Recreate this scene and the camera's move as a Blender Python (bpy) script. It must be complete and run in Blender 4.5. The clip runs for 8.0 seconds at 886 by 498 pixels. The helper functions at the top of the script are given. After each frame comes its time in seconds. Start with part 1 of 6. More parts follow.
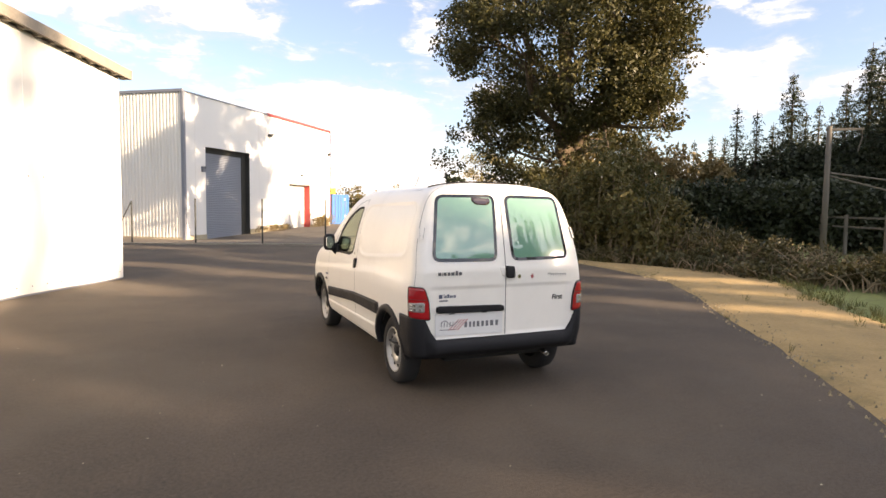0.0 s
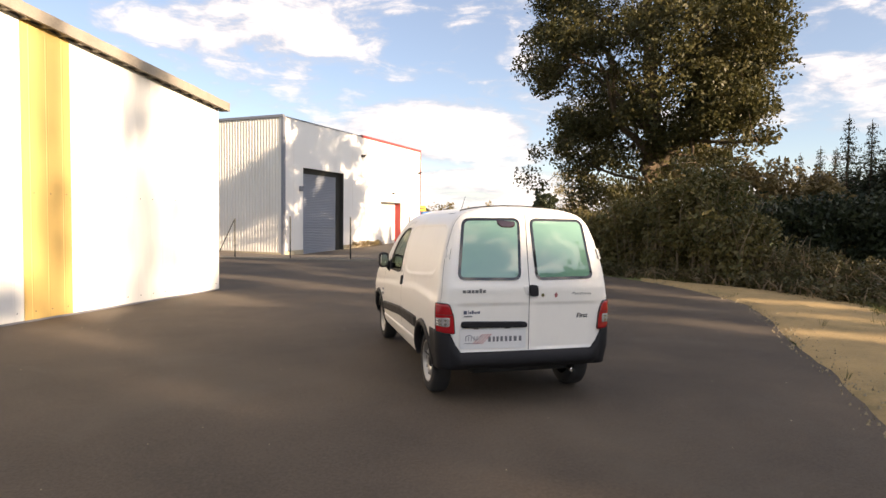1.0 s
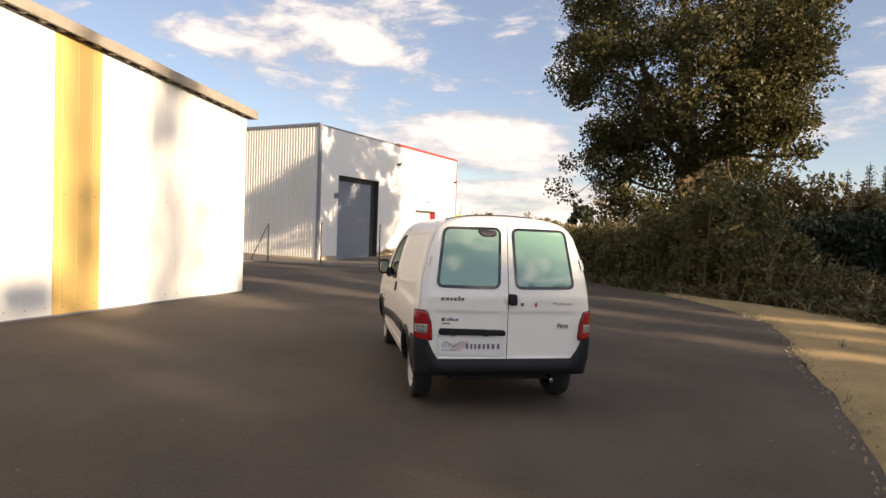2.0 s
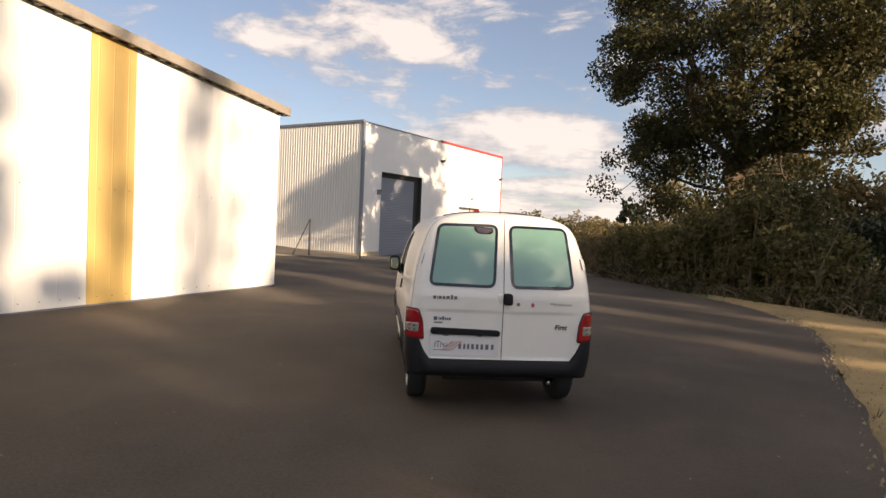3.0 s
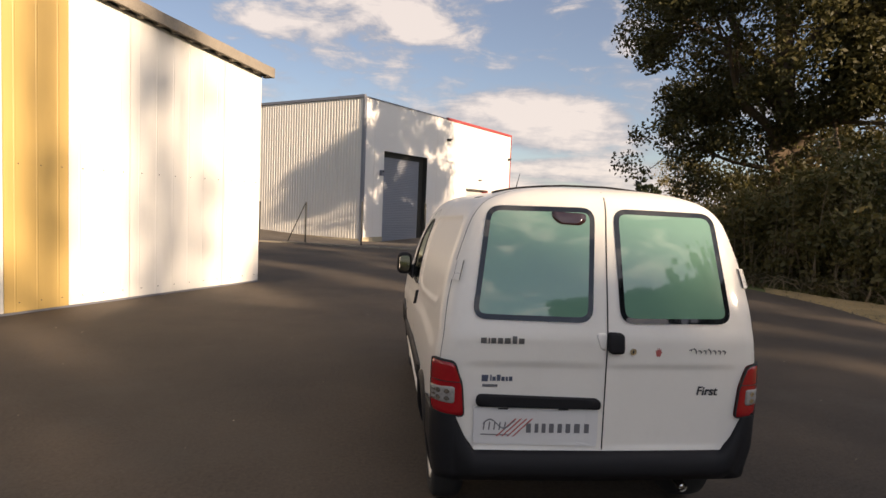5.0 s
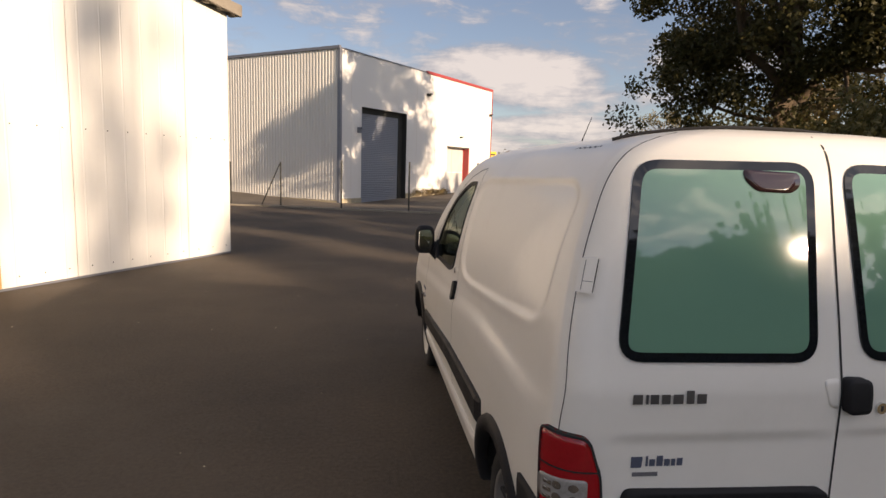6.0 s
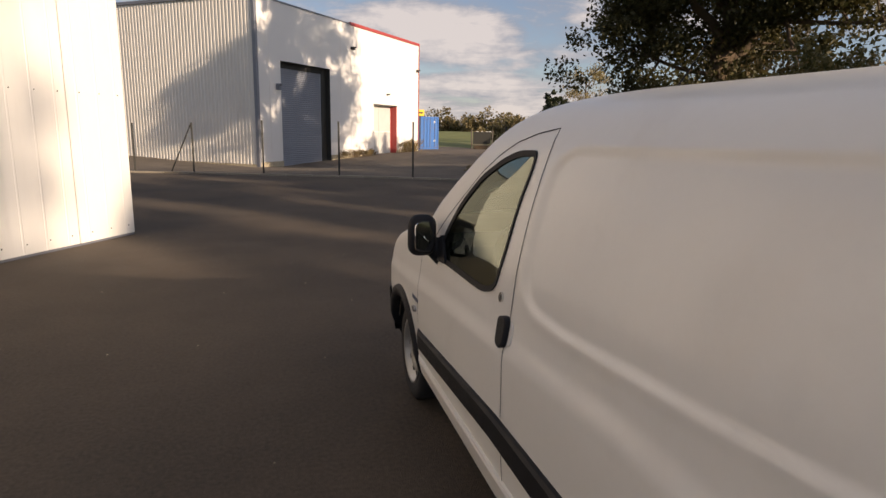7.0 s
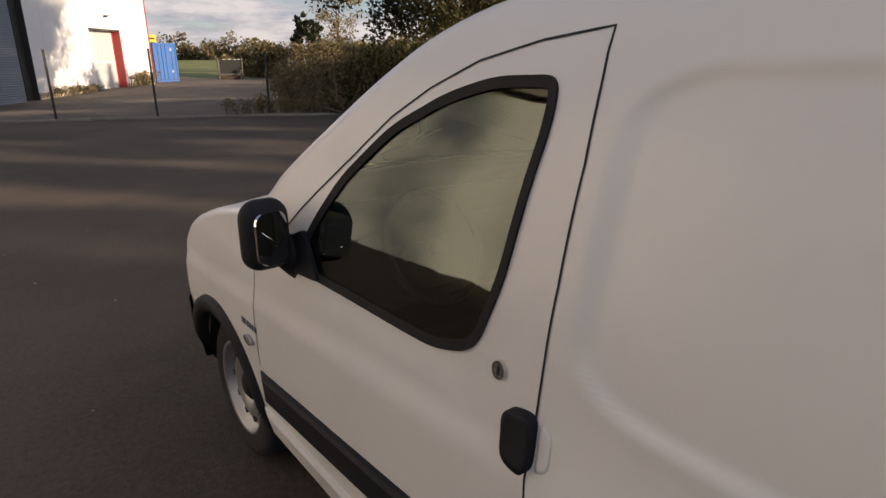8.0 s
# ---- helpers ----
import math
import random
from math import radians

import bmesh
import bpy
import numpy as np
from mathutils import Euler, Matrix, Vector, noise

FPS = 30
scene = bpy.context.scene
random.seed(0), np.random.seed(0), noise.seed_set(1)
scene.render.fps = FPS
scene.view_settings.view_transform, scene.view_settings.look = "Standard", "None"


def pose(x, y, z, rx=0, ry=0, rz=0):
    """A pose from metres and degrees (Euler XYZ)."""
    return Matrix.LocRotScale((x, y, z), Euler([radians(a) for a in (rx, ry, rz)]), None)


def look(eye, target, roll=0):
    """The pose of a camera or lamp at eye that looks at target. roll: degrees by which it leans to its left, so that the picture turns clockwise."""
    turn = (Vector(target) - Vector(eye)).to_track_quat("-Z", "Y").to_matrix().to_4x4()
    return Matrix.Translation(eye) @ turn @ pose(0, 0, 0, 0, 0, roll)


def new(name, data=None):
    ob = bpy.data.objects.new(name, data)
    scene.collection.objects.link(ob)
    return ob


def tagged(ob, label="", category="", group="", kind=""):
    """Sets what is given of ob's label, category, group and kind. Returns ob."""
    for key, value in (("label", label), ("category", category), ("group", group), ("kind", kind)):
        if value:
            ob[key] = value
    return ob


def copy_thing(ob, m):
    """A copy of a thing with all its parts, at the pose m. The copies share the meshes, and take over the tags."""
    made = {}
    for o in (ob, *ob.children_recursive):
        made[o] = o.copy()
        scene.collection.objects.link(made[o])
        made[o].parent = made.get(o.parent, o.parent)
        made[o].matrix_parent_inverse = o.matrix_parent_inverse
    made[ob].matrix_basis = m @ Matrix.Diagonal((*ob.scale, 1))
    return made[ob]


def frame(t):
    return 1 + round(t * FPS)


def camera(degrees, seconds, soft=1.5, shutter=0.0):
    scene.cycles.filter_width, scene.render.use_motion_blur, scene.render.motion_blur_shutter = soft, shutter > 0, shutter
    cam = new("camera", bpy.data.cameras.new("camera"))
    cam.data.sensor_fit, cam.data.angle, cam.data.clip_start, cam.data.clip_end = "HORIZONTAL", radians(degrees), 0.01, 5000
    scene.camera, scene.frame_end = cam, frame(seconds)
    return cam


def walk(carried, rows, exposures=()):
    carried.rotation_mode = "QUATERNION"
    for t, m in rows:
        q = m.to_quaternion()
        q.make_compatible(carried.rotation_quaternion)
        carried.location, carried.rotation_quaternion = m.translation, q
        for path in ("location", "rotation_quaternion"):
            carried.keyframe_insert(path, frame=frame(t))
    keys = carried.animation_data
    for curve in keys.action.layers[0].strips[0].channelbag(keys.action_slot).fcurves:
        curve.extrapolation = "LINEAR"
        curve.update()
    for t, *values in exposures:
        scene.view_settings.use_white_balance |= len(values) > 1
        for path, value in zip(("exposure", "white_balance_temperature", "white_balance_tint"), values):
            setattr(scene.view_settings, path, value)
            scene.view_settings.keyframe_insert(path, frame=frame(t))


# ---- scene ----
# ---- camera ----
cam = camera(73.0, 8.0)
PATH = [
    (0.0, pose(-2.562, -4.485, 1.606, 85.99, 0, -23.72) @ pose(0, 0, 0, 0, 0, 0.68)),
    (0.5, pose(-2.449, -4.787, 1.683, 86.40, 0, -17.58) @ pose(0, 0, 0, 0, 0, 0.49)),
    (1.0, pose(-2.142, -5.074, 1.670, 87.43, 0, -14.63) @ pose(0, 0, 0, 0, 0, 0.73)),
    (1.5, pose(-1.900, -5.296, 1.669, 88.14, 0, -12.96) @ pose(0, 0, 0, 0, 0, 1.28)),
    (3.0, pose(-1.110, -5.239, 1.688, 87.75, 0, -5.97) @ pose(0, 0, 0, 0, 0, 2.63)),
    (3.5, pose(-1.006, -4.743, 1.696, 86.72, 0, -4.90) @ pose(0, 0, 0, 0, 0, 2.34)),
    (4.0, pose(-1.007, -4.138, 1.687, 86.84, 0, -4.69) @ pose(0, 0, 0, 0, 0, 2.66)),
    (4.5, pose(-1.036, -3.520, 1.689, 86.80, 0, -5.01) @ pose(0, 0, 0, 0, 0, 2.58)),
    (6.0, pose(-1.385, -1.478, 1.670, 82.29, 0, -8.24) @ pose(0, 0, 0, 0, 0, 1.72)),
    (6.5, pose(-1.515, -0.869, 1.689, 80.00, 0, -10.33) @ pose(0, 0, 0, 0, 0, 1.25)),
    (7.0, pose(-1.571, -0.043, 1.667, 78.64, 0, -15.59) @ pose(0, 0, 0, 0, 0, 1.09)),
    (7.5, pose(-1.662, 0.533, 1.671, 76.90, 0, -25.96) @ pose(0, 0, 0, 0, 0, 2.01)),
    (8.0, pose(-1.501, 1.155, 1.629, 72.22, 0, -38.17) @ pose(0, 0, 0, 0, 0, -0.13)),
]
walk(cam, PATH, exposures=[(0.0, 1.7, 7350, 18), (0.5, 1.55, 7300, 18), (1.0, 1.38, 7250, 18), (1.5, 1.22, 7250, 18), (3.0, 0.82, 7300, 19), (4.5, 0.66, 7250, 19), (6.0, 0.50, 7150, 20), (7.0, 0.34, 6950, 20), (7.5, 0.35, 6850, 20), (8.0, 0.42, 6700, 20)])

# ---- sky, sun ----
SUN_AZ, SUN_EL = 40.0, 14.5      # degrees from -y towards +x, and above the horizon
sun_dir = Vector((math.sin(radians(SUN_AZ)) * math.cos(radians(SUN_EL)), -math.cos(radians(SUN_AZ)) * math.cos(radians(SUN_EL)), math.sin(radians(SUN_EL))))
lamp = bpy.data.lights.new("sun", "SUN")
lamp.energy, lamp.angle, lamp.color = 5.0, radians(0.53), (1.0, 0.84, 0.62)
sun = new("sun", lamp)
sun.matrix_world = look((0, 0, 30), Vector((0, 0, 30)) - sun_dir)


def node(nt, kind, x=0, **kw):
    n = nt.nodes.new(kind)
    for k, v in kw.items():
        if k in n.inputs:
            n.inputs[k].default_value = v
    return n


def math_node(nt, op, a, b=None, clamp=False):
    n = nt.nodes.new("ShaderNodeMath")
    n.operation, n.use_clamp = op, clamp
    for i, v in enumerate((a, b)):
        if v is None:
            continue
        if isinstance(v, (int, float)):
            n.inputs[i].default_value = v
        else:
            nt.links.new(v, n.inputs[i])
    return n.outputs[0]


def build_world():
    w = bpy.data.worlds.new("sky")
    scene.world = w
    w.use_nodes = True
    nt = w.node_tree
    nt.nodes.clear()
    L = nt.links.new
    sky = nt.nodes.new("ShaderNodeTexSky")
    sky.sky_type, sky.sun_disc = "NISHITA", False
    sky.sun_elevation = radians(SUN_EL + 8)
    sky.sun_rotation = radians(180 - SUN_AZ)
    sky.air_density, sky.dust_density, sky.ozone_density = 1.0, 0.25, 2.5
    tc = nt.nodes.new("ShaderNodeTexCoord")
    sep = nt.nodes.new("ShaderNodeSeparateXYZ")
    L(tc.outputs["Generated"], sep.inputs[0])
    z = math_node(nt, "MAXIMUM", sep.outputs[2], 0.0)
    den = math_node(nt, "ADD", z, 0.10)
    px = math_node(nt, "DIVIDE", sep.outputs[0], den)
    py = math_node(nt, "DIVIDE", sep.outputs[1], den)
    comb = nt.nodes.new("ShaderNodeCombineXYZ")
    L(px, comb.inputs[0]); L(py, comb.inputs[1])
    n1 = node(nt, "ShaderNodeTexNoise", Scale=0.75, Detail=9.0, Roughness=0.58)
    L(comb.outputs[0], n1.inputs["Vector"])
    # heap clouds: directions (east, north, up) and half-widths
    total = None
    for ax, ez, wx, wz, amp in CLOUDS:
        d = Vector((math.sin(radians(ax)), math.cos(radians(ax)), 0))
        side_dot = nt.nodes.new("ShaderNodeVectorMath"); side_dot.operation = "DOT_PRODUCT"
        L(tc.outputs["Generated"], side_dot.inputs[0]); side_dot.inputs[1].default_value = (d.y, -d.x, 0)
        fore = nt.nodes.new("ShaderNodeVectorMath"); fore.operation = "DOT_PRODUCT"
        L(tc.outputs["Generated"], fore.inputs[0]); fore.inputs[1].default_value = (d.x, d.y, 0)
        a = math_node(nt, "DIVIDE", side_dot.outputs["Value"], math.sin(radians(wx)))
        b = math_node(nt, "DIVIDE", math_node(nt, "SUBTRACT", sep.outputs[2], math.sin(radians(ez))), math.sin(radians(wz)))
        r2 = math_node(nt, "ADD", math_node(nt, "MULTIPLY", a, a), math_node(nt, "MULTIPLY", b, b))
        g = math_node(nt, "MULTIPLY", math_node(nt, "SUBTRACT", 1.0, r2, True), amp)
        g = math_node(nt, "MULTIPLY", g, math_node(nt, "GREATER_THAN", fore.outputs["Value"], 0.0))
        total = g if total is None else math_node(nt, "MAXIMUM", total, g)
    # broken high cloud
    n3 = node(nt, "ShaderNodeTexNoise", Scale=3.2, Detail=6.0, Roughness=0.6, Distortion=0.6)
    L(comb.outputs[0], n3.inputs["Vector"])
    n2 = node(nt, "ShaderNodeTexNoise", Scale=9.0, Detail=8.0, Roughness=0.6)
    sq = nt.nodes.new("ShaderNodeMapping"); sq.inputs["Scale"].default_value = (1, 1, 1.6)
    L(tc.outputs["Generated"], sq.inputs["Vector"]); L(sq.outputs[0], n2.inputs["Vector"])
    high = math_node(nt, "MULTIPLY", math_node(nt, "SUBTRACT", n3.outputs["Fac"], 0.5), math_node(nt, "MULTIPLY", math_node(nt, "SUBTRACT", z, 0.12, True), 5.0, True))
    base = math_node(nt, "MULTIPLY", math_node(nt, "SUBTRACT", n1.outputs["Fac"], 0.425), 1.9)
    fine = math_node(nt, "MULTIPLY", math_node(nt, "SUBTRACT", n2.outputs["Fac"], 0.5), 1.1)
    dens = math_node(nt, "ADD", math_node(nt, "ADD", base, math_node(nt, "MULTIPLY", high, 2.2)), math_node(nt, "ADD", math_node(nt, "MULTIPLY", total, 0.75), fine))
    cov = nt.nodes.new("ShaderNodeMapRange")
    cov.interpolation_type = "SMOOTHSTEP"
    cov.inputs["To Min"].default_value = 0.24
    cov.inputs["From Min"].default_value, cov.inputs["From Max"].default_value = 0.02, 0.50
    L(dens, cov.inputs["Value"])
    shade = nt.nodes.new("ShaderNodeMapRange")
    shade.inputs["From Min"].default_value, shade.inputs["From Max"].default_value = 0.2, 0.75
    L(math_node(nt, "ADD", dens, math_node(nt, "MULTIPLY", math_node(nt, "SUBTRACT", math_node(nt, "MULTIPLY", math_node(nt, "ADD", n2.outputs["Fac"], n3.outputs["Fac"]), 0.5), 0.5), 1.6)), shade.inputs["Value"])
    col = nt.nodes.new("ShaderNodeMix"); col.data_type = "RGBA"
    col.inputs[6].default_value, col.inputs[7].default_value = (3.3, 3.6, 4.1, 1), (6.8, 6.6, 6.3, 1)
    L(shade.outputs[0], col.inputs[0])
    mix = nt.nodes.new("ShaderNodeMix"); mix.data_type = "RGBA"
    L(math_node(nt, "MULTIPLY", cov.outputs[0], 0.92), mix.inputs[0])
    # clouds scatter more light forward, round the sun
    sd = nt.nodes.new("ShaderNodeVectorMath"); sd.operation = "DOT_PRODUCT"
    L(tc.outputs["Generated"], sd.inputs[0]); sd.inputs[1].default_value = tuple(sun_dir)
    fw = math_node(nt, "MAXIMUM", sd.outputs["Value"], 0.0)
    lit = nt.nodes.new("ShaderNodeVectorMath"); lit.operation = "SCALE"
    L(col.outputs[2], lit.inputs[0]); L(math_node(nt, "ADD", 1.0, math_node(nt, "MULTIPLY", math_node(nt, "MULTIPLY", fw, fw), 1.8)), lit.inputs["Scale"])
    L(sky.outputs[0], mix.inputs[6]); L(lit.outputs[0], mix.inputs[7])
    bg = nt.nodes.new("ShaderNodeBackground"); bg.inputs[1].default_value = 0.082
    out = nt.nodes.new("ShaderNodeOutputWorld")
    L(mix.outputs[2], bg.inputs[0]); L(bg.outputs[0], out.inputs[0])


# azimuth (right of north), elevation, half-width, half-height in degrees, amount
CLOUDS = [(14.0, 8.5, 9.0, 3.6, 1.0), (17.0, 4.0, 8.0, 1.4, 0.8), (-3.0, 16.0, 14.0, 4.0, 0.5), (6.0, 6.5, 6, 2.5, .7), (20.0, 1.5, 50.0, 3.2, 0.62), (-12, 7, 10, 1.5, 0.45), (38, 9, 7, 1.6, 0.5)]
build_world()


# ---- materials ----
def material(name, base, rough=0.6, metal=0.0, vary=0.0, scale=4.0, fine=60.0, bump=0.0, bump_scale=80.0, spec=0.5, coat=0.0, stain=None, stain_amt=0.0, stain_scale=1.0, stretch=(1, 1, 1), island=0.0, rand=0.0, detail=4.0):
    m = bpy.data.materials.new(name)
    m.use_nodes = True
    nt = m.node_tree
    L = nt.links.new
    b = nt.nodes["Principled BSDF"]
    b.inputs["Base Color"].default_value = (*base, 1)
    b.inputs["Roughness"].default_value = rough
    b.inputs["Metallic"].default_value = metal
    b.inputs["Specular IOR Level"].default_value = spec
    b.inputs["Coat Weight"].default_value = coat
    b.inputs["Coat Roughness"].default_value = 0.06
    tc = nt.nodes.new("ShaderNodeTexCoord")
    mp = nt.nodes.new("ShaderNodeMapping"); mp.inputs["Scale"].default_value = stretch
    L(tc.outputs["Object"], mp.inputs["Vector"])
    colour = None
    if vary or stain:
        big = node(nt, "ShaderNodeTexNoise", Scale=scale, Detail=detail, Roughness=0.6)
        small = node(nt, "ShaderNodeTexNoise", Scale=fine, Detail=3.0, Roughness=0.6)
        L(mp.outputs[0], big.inputs["Vector"]); L(mp.outputs[0], small.inputs["Vector"])
        s = math_node(nt, "ADD", math_node(nt, "MULTIPLY", math_node(nt, "SUBTRACT", big.outputs["Fac"], 0.5), 1.6 * vary), math_node(nt, "MULTIPLY", math_node(nt, "SUBTRACT", small.outputs["Fac"], 0.5), vary))
        if island:
            g = nt.nodes.new("ShaderNodeNewGeometry")
            s = math_node(nt, "ADD", s, math_node(nt, "MULTIPLY", math_node(nt, "SUBTRACT", g.outputs["Random Per Island"], 0.5), island))
        if rand:
            oi = nt.nodes.new("ShaderNodeObjectInfo")
            s = math_node(nt, "ADD", s, math_node(nt, "MULTIPLY", math_node(nt, "SUBTRACT", oi.outputs["Random"], 0.5), rand))
        f = math_node(nt, "ADD", 1.0, s)
        vm = nt.nodes.new("ShaderNodeVectorMath"); vm.operation = "SCALE"
        vm.inputs[0].default_value = base
        L(f, vm.inputs["Scale"])
        colour = vm.outputs[0]
        if stain:
            st = node(nt, "ShaderNodeTexNoise", Scale=stain_scale, Detail=6.0, Roughness=0.65)
            L(mp.outputs[0], st.inputs["Vector"])
            mr = nt.nodes.new("ShaderNodeMapRange"); mr.interpolation_type = "SMOOTHSTEP"
            mr.inputs["From Min"].default_value, mr.inputs["From Max"].default_value, mr.inputs["To Max"].default_value = 0.5, 0.75, stain_amt
            L(st.outputs["Fac"], mr.inputs["Value"])
            mx = nt.nodes.new("ShaderNodeMix"); mx.data_type = "RGBA"
            L(mr.outputs[0], mx.inputs[0]); L(colour, mx.inputs[6]); mx.inputs[7].default_value = (*stain, 1)
            colour = mx.outputs[2]
        L(colour, b.inputs["Base Color"])
        rr = math_node(nt, "ADD", rough, math_node(nt, "MULTIPLY", math_node(nt, "SUBTRACT", big.outputs["Fac"], 0.5), min(0.3, rough * 0.5)), True)
        L(rr, b.inputs["Roughness"])
    if bump:
        bn = node(nt, "ShaderNodeTexNoise", Scale=bump_scale, Detail=4.0, Roughness=0.6)
        L(mp.outputs[0], bn.inputs["Vector"])
        bu = nt.nodes.new("ShaderNodeBump"); bu.inputs["Strength"].default_value = bump; bu.inputs["Distance"].default_value = 0.01
        L(bn.outputs["Fac"], bu.inputs["Height"]); L(bu.outputs[0], b.inputs["Normal"])
    return m


def leaf_material(name, a, c, rough=0.5, trans=0.25):
    m = bpy.data.materials.new(name)
    m.use_nodes = True
    nt = m.node_tree
    L = nt.links.new
    b = nt.nodes["Principled BSDF"]
    g = nt.nodes.new("ShaderNodeNewGeometry")
    tc = nt.nodes.new("ShaderNodeTexCoord")
    n = node(nt, "ShaderNodeTexNoise", Scale=0.55, Detail=3.0)
    L(tc.outputs["Object"], n.inputs["Vector"])
    f = math_node(nt, "ADD", math_node(nt, "MULTIPLY", g.outputs["Random Per Island"], 0.6), math_node(nt, "MULTIPLY", math_node(nt, "SUBTRACT", n.outputs["Fac"], 0.3), 1.0), True)
    mx = nt.nodes.new("ShaderNodeMix"); mx.data_type = "RGBA"
    mx.inputs[6].default_value, mx.inputs[7].default_value = (*a, 1), (*c, 1)
    L(f, mx.inputs[0]); L(mx.outputs[2], b.inputs["Base Color"])
    b.inputs["Roughness"].default_value = rough
    b.inputs["Specular IOR Level"].default_value = 0.3
    tr = nt.nodes.new("ShaderNodeBsdfTranslucent"); L(mx.outputs[2], tr.inputs["Color"])
    ms = nt.nodes.new("ShaderNodeMixShader"); ms.inputs[0].default_value = trans
    out = nt.nodes["Material Output"]
    L(b.outputs[0], ms.inputs[1]); L(tr.outputs[0], ms.inputs[2]); L(ms.outputs[0], out.inputs["Surface"])
    return m


def glass_material(name, tint, rough=0.0, ior=1.6):
    m = bpy.data.materials.new(name)
    m.use_nodes = True
    nt = m.node_tree
    nt.nodes.clear()
    L = nt.links.new
    out = nt.nodes.new("ShaderNodeOutputMaterial")
    t = nt.nodes.new("ShaderNodeBsdfTransparent"); t.inputs[0].default_value = (*tint, 1)
    g = nt.nodes.new("ShaderNodeBsdfGlossy"); g.inputs["Roughness"].default_value = rough; g.inputs["Color"].default_value = (0.86, 0.95, 0.82, 1)
    fr = nt.nodes.new("ShaderNodeFresnel"); fr.inputs["IOR"].default_value = ior
    ms = nt.nodes.new("ShaderNodeMixShader")
    L(fr.outputs[0], ms.inputs[0]); L(t.outputs[0], ms.inputs[1]); L(g.outputs[0], ms.inputs[2]); L(ms.outputs[0], out.inputs[0])
    return m


M_ASPHALT = material("asphalt", (0.084, 0.062, 0.042), 0.86, vary=1.3, scale=0.5, fine=38, bump=0.9, bump_scale=110, stain=(0.112, 0.089, 0.064), stain_amt=0.8, stain_scale=0.32, detail=12)
M_SAND = material("sandy_gravel", (0.36, 0.245, 0.105), 0.95, vary=0.6, scale=1.2, fine=30, bump=0.8, bump_scale=70, stain=(0.15, 0.12, 0.045), stain_amt=0.8, stain_scale=0.9, detail=8)
M_GRASS = material("meadow_grass", (0.155, 0.175, 0.05), 0.95, vary=0.8, scale=0.6, fine=9, bump=0.6, bump_scale=14, stain=(0.24, 0.19, 0.085), stain_amt=0.8, stain_scale=0.3, detail=8)
M_APRON = material("worn_apron_asphalt", (0.135, 0.108, 0.078), 0.9, vary=1.0, scale=0.5, fine=30, bump=0.7, bump_scale=90, stain=(0.19, 0.155, 0.11), stain_amt=0.8, stain_scale=0.4, detail=10)
M_KERB = material("kerb_concrete", (0.27, 0.235, 0.18), 0.9, vary=0.35, scale=3, fine=50, bump=0.4, rand=0.12)
M_CLAD = material("white_cladding", (0.80, 0.785, 0.74), 0.45, vary=0.05, scale=0.6, fine=20, stain=(0.55, 0.52, 0.45), stain_amt=0.25, stain_scale=1.1, stretch=(1, 1, 0.15), bump=0.05, bump_scale=5)
M_YELLOW = material("yellow_cladding", (0.56, 0.385, 0.135), 0.45, vary=0.08, scale=0.6, fine=20, stretch=(1, 1, 0.15), bump=0.05, bump_scale=5)
M_CLAD2 = material("cream_cladding", (0.72, 0.69, 0.62), 0.5, vary=0.08, scale=0.8, fine=20, stain=(0.5, 0.46, 0.38), stain_amt=0.3, stain_scale=0.8, stretch=(1, 1, 0.2))
M_RENDER = material("white_wall_panel", (0.80, 0.78, 0.74), 0.6, vary=0.04, scale=0.7, fine=25, stain=(0.62, 0.58, 0.5), stain_amt=0.2, stain_scale=0.9, stretch=(1, 1, 0.25), bump=0.06, bump_scale=8)
M_FASCIA = material("fibre_cement", (0.27, 0.238, 0.195), 0.9, vary=0.4, scale=3, fine=40, bump=0.3, bump_scale=40, stain=(0.12, 0.10, 0.08), stain_amt=0.7, stain_scale=2.0)
M_ROLLER = material("grey_roller_slats", (0.25, 0.27, 0.31), 0.5, metal=0.1, vary=0.2, scale=1.5, fine=30)
M_TRIM = material("grey_metal_trim", (0.20, 0.21, 0.24), 0.45, metal=0.3, vary=0.15, scale=2)
M_RED = material("red_paint", (0.36, 0.055, 0.05), 0.45, vary=0.12, scale=3)
M_PLINTH = material("plinth_concrete", (0.42, 0.36, 0.25), 0.95, vary=0.4, scale=2.5, fine=30, bump=0.5, bump_scale=30, rand=0.35)
M_DOORWHITE = material("dirty_white_door", (0.55, 0.55, 0.53), 0.55, vary=0.15, scale=2)
M_POST = material("dark_fence_steel", (0.035, 0.035, 0.03), 0.7, vary=0.3, scale=5)
M_BLUE = material("blue_container_paint", (0.03, 0.14, 0.42), 0.5, vary=0.15, scale=1.5, stain=(0.16, 0.09, 0.05), stain_amt=0.4, stain_scale=1.5)
M_YELLOWSIGN = material("yellow_plate", (0.75, 0.5, 0.04), 0.5, vary=0.05)
M_BARK = material("oak_bark", (0.085, 0.06, 0.038), 0.95, vary=0.5, scale=3, fine=30, bump=1.0, bump_scale=14, stretch=(1, 1, 0.25))
M_TWIG = material("dry_twigs", (0.22, 0.165, 0.10), 0.95, vary=0.4, scale=3)
M_WOOD = material("weathered_wood", (0.15, 0.13, 0.105), 0.9, vary=0.3, scale=3, fine=30, stretch=(1, 1, 0.1))
M_PALEWOOD = material("bleached_wood", (0.42, 0.38, 0.30), 0.9, vary=0.3, scale=3, fine=30, stretch=(1, 1, 0.1))
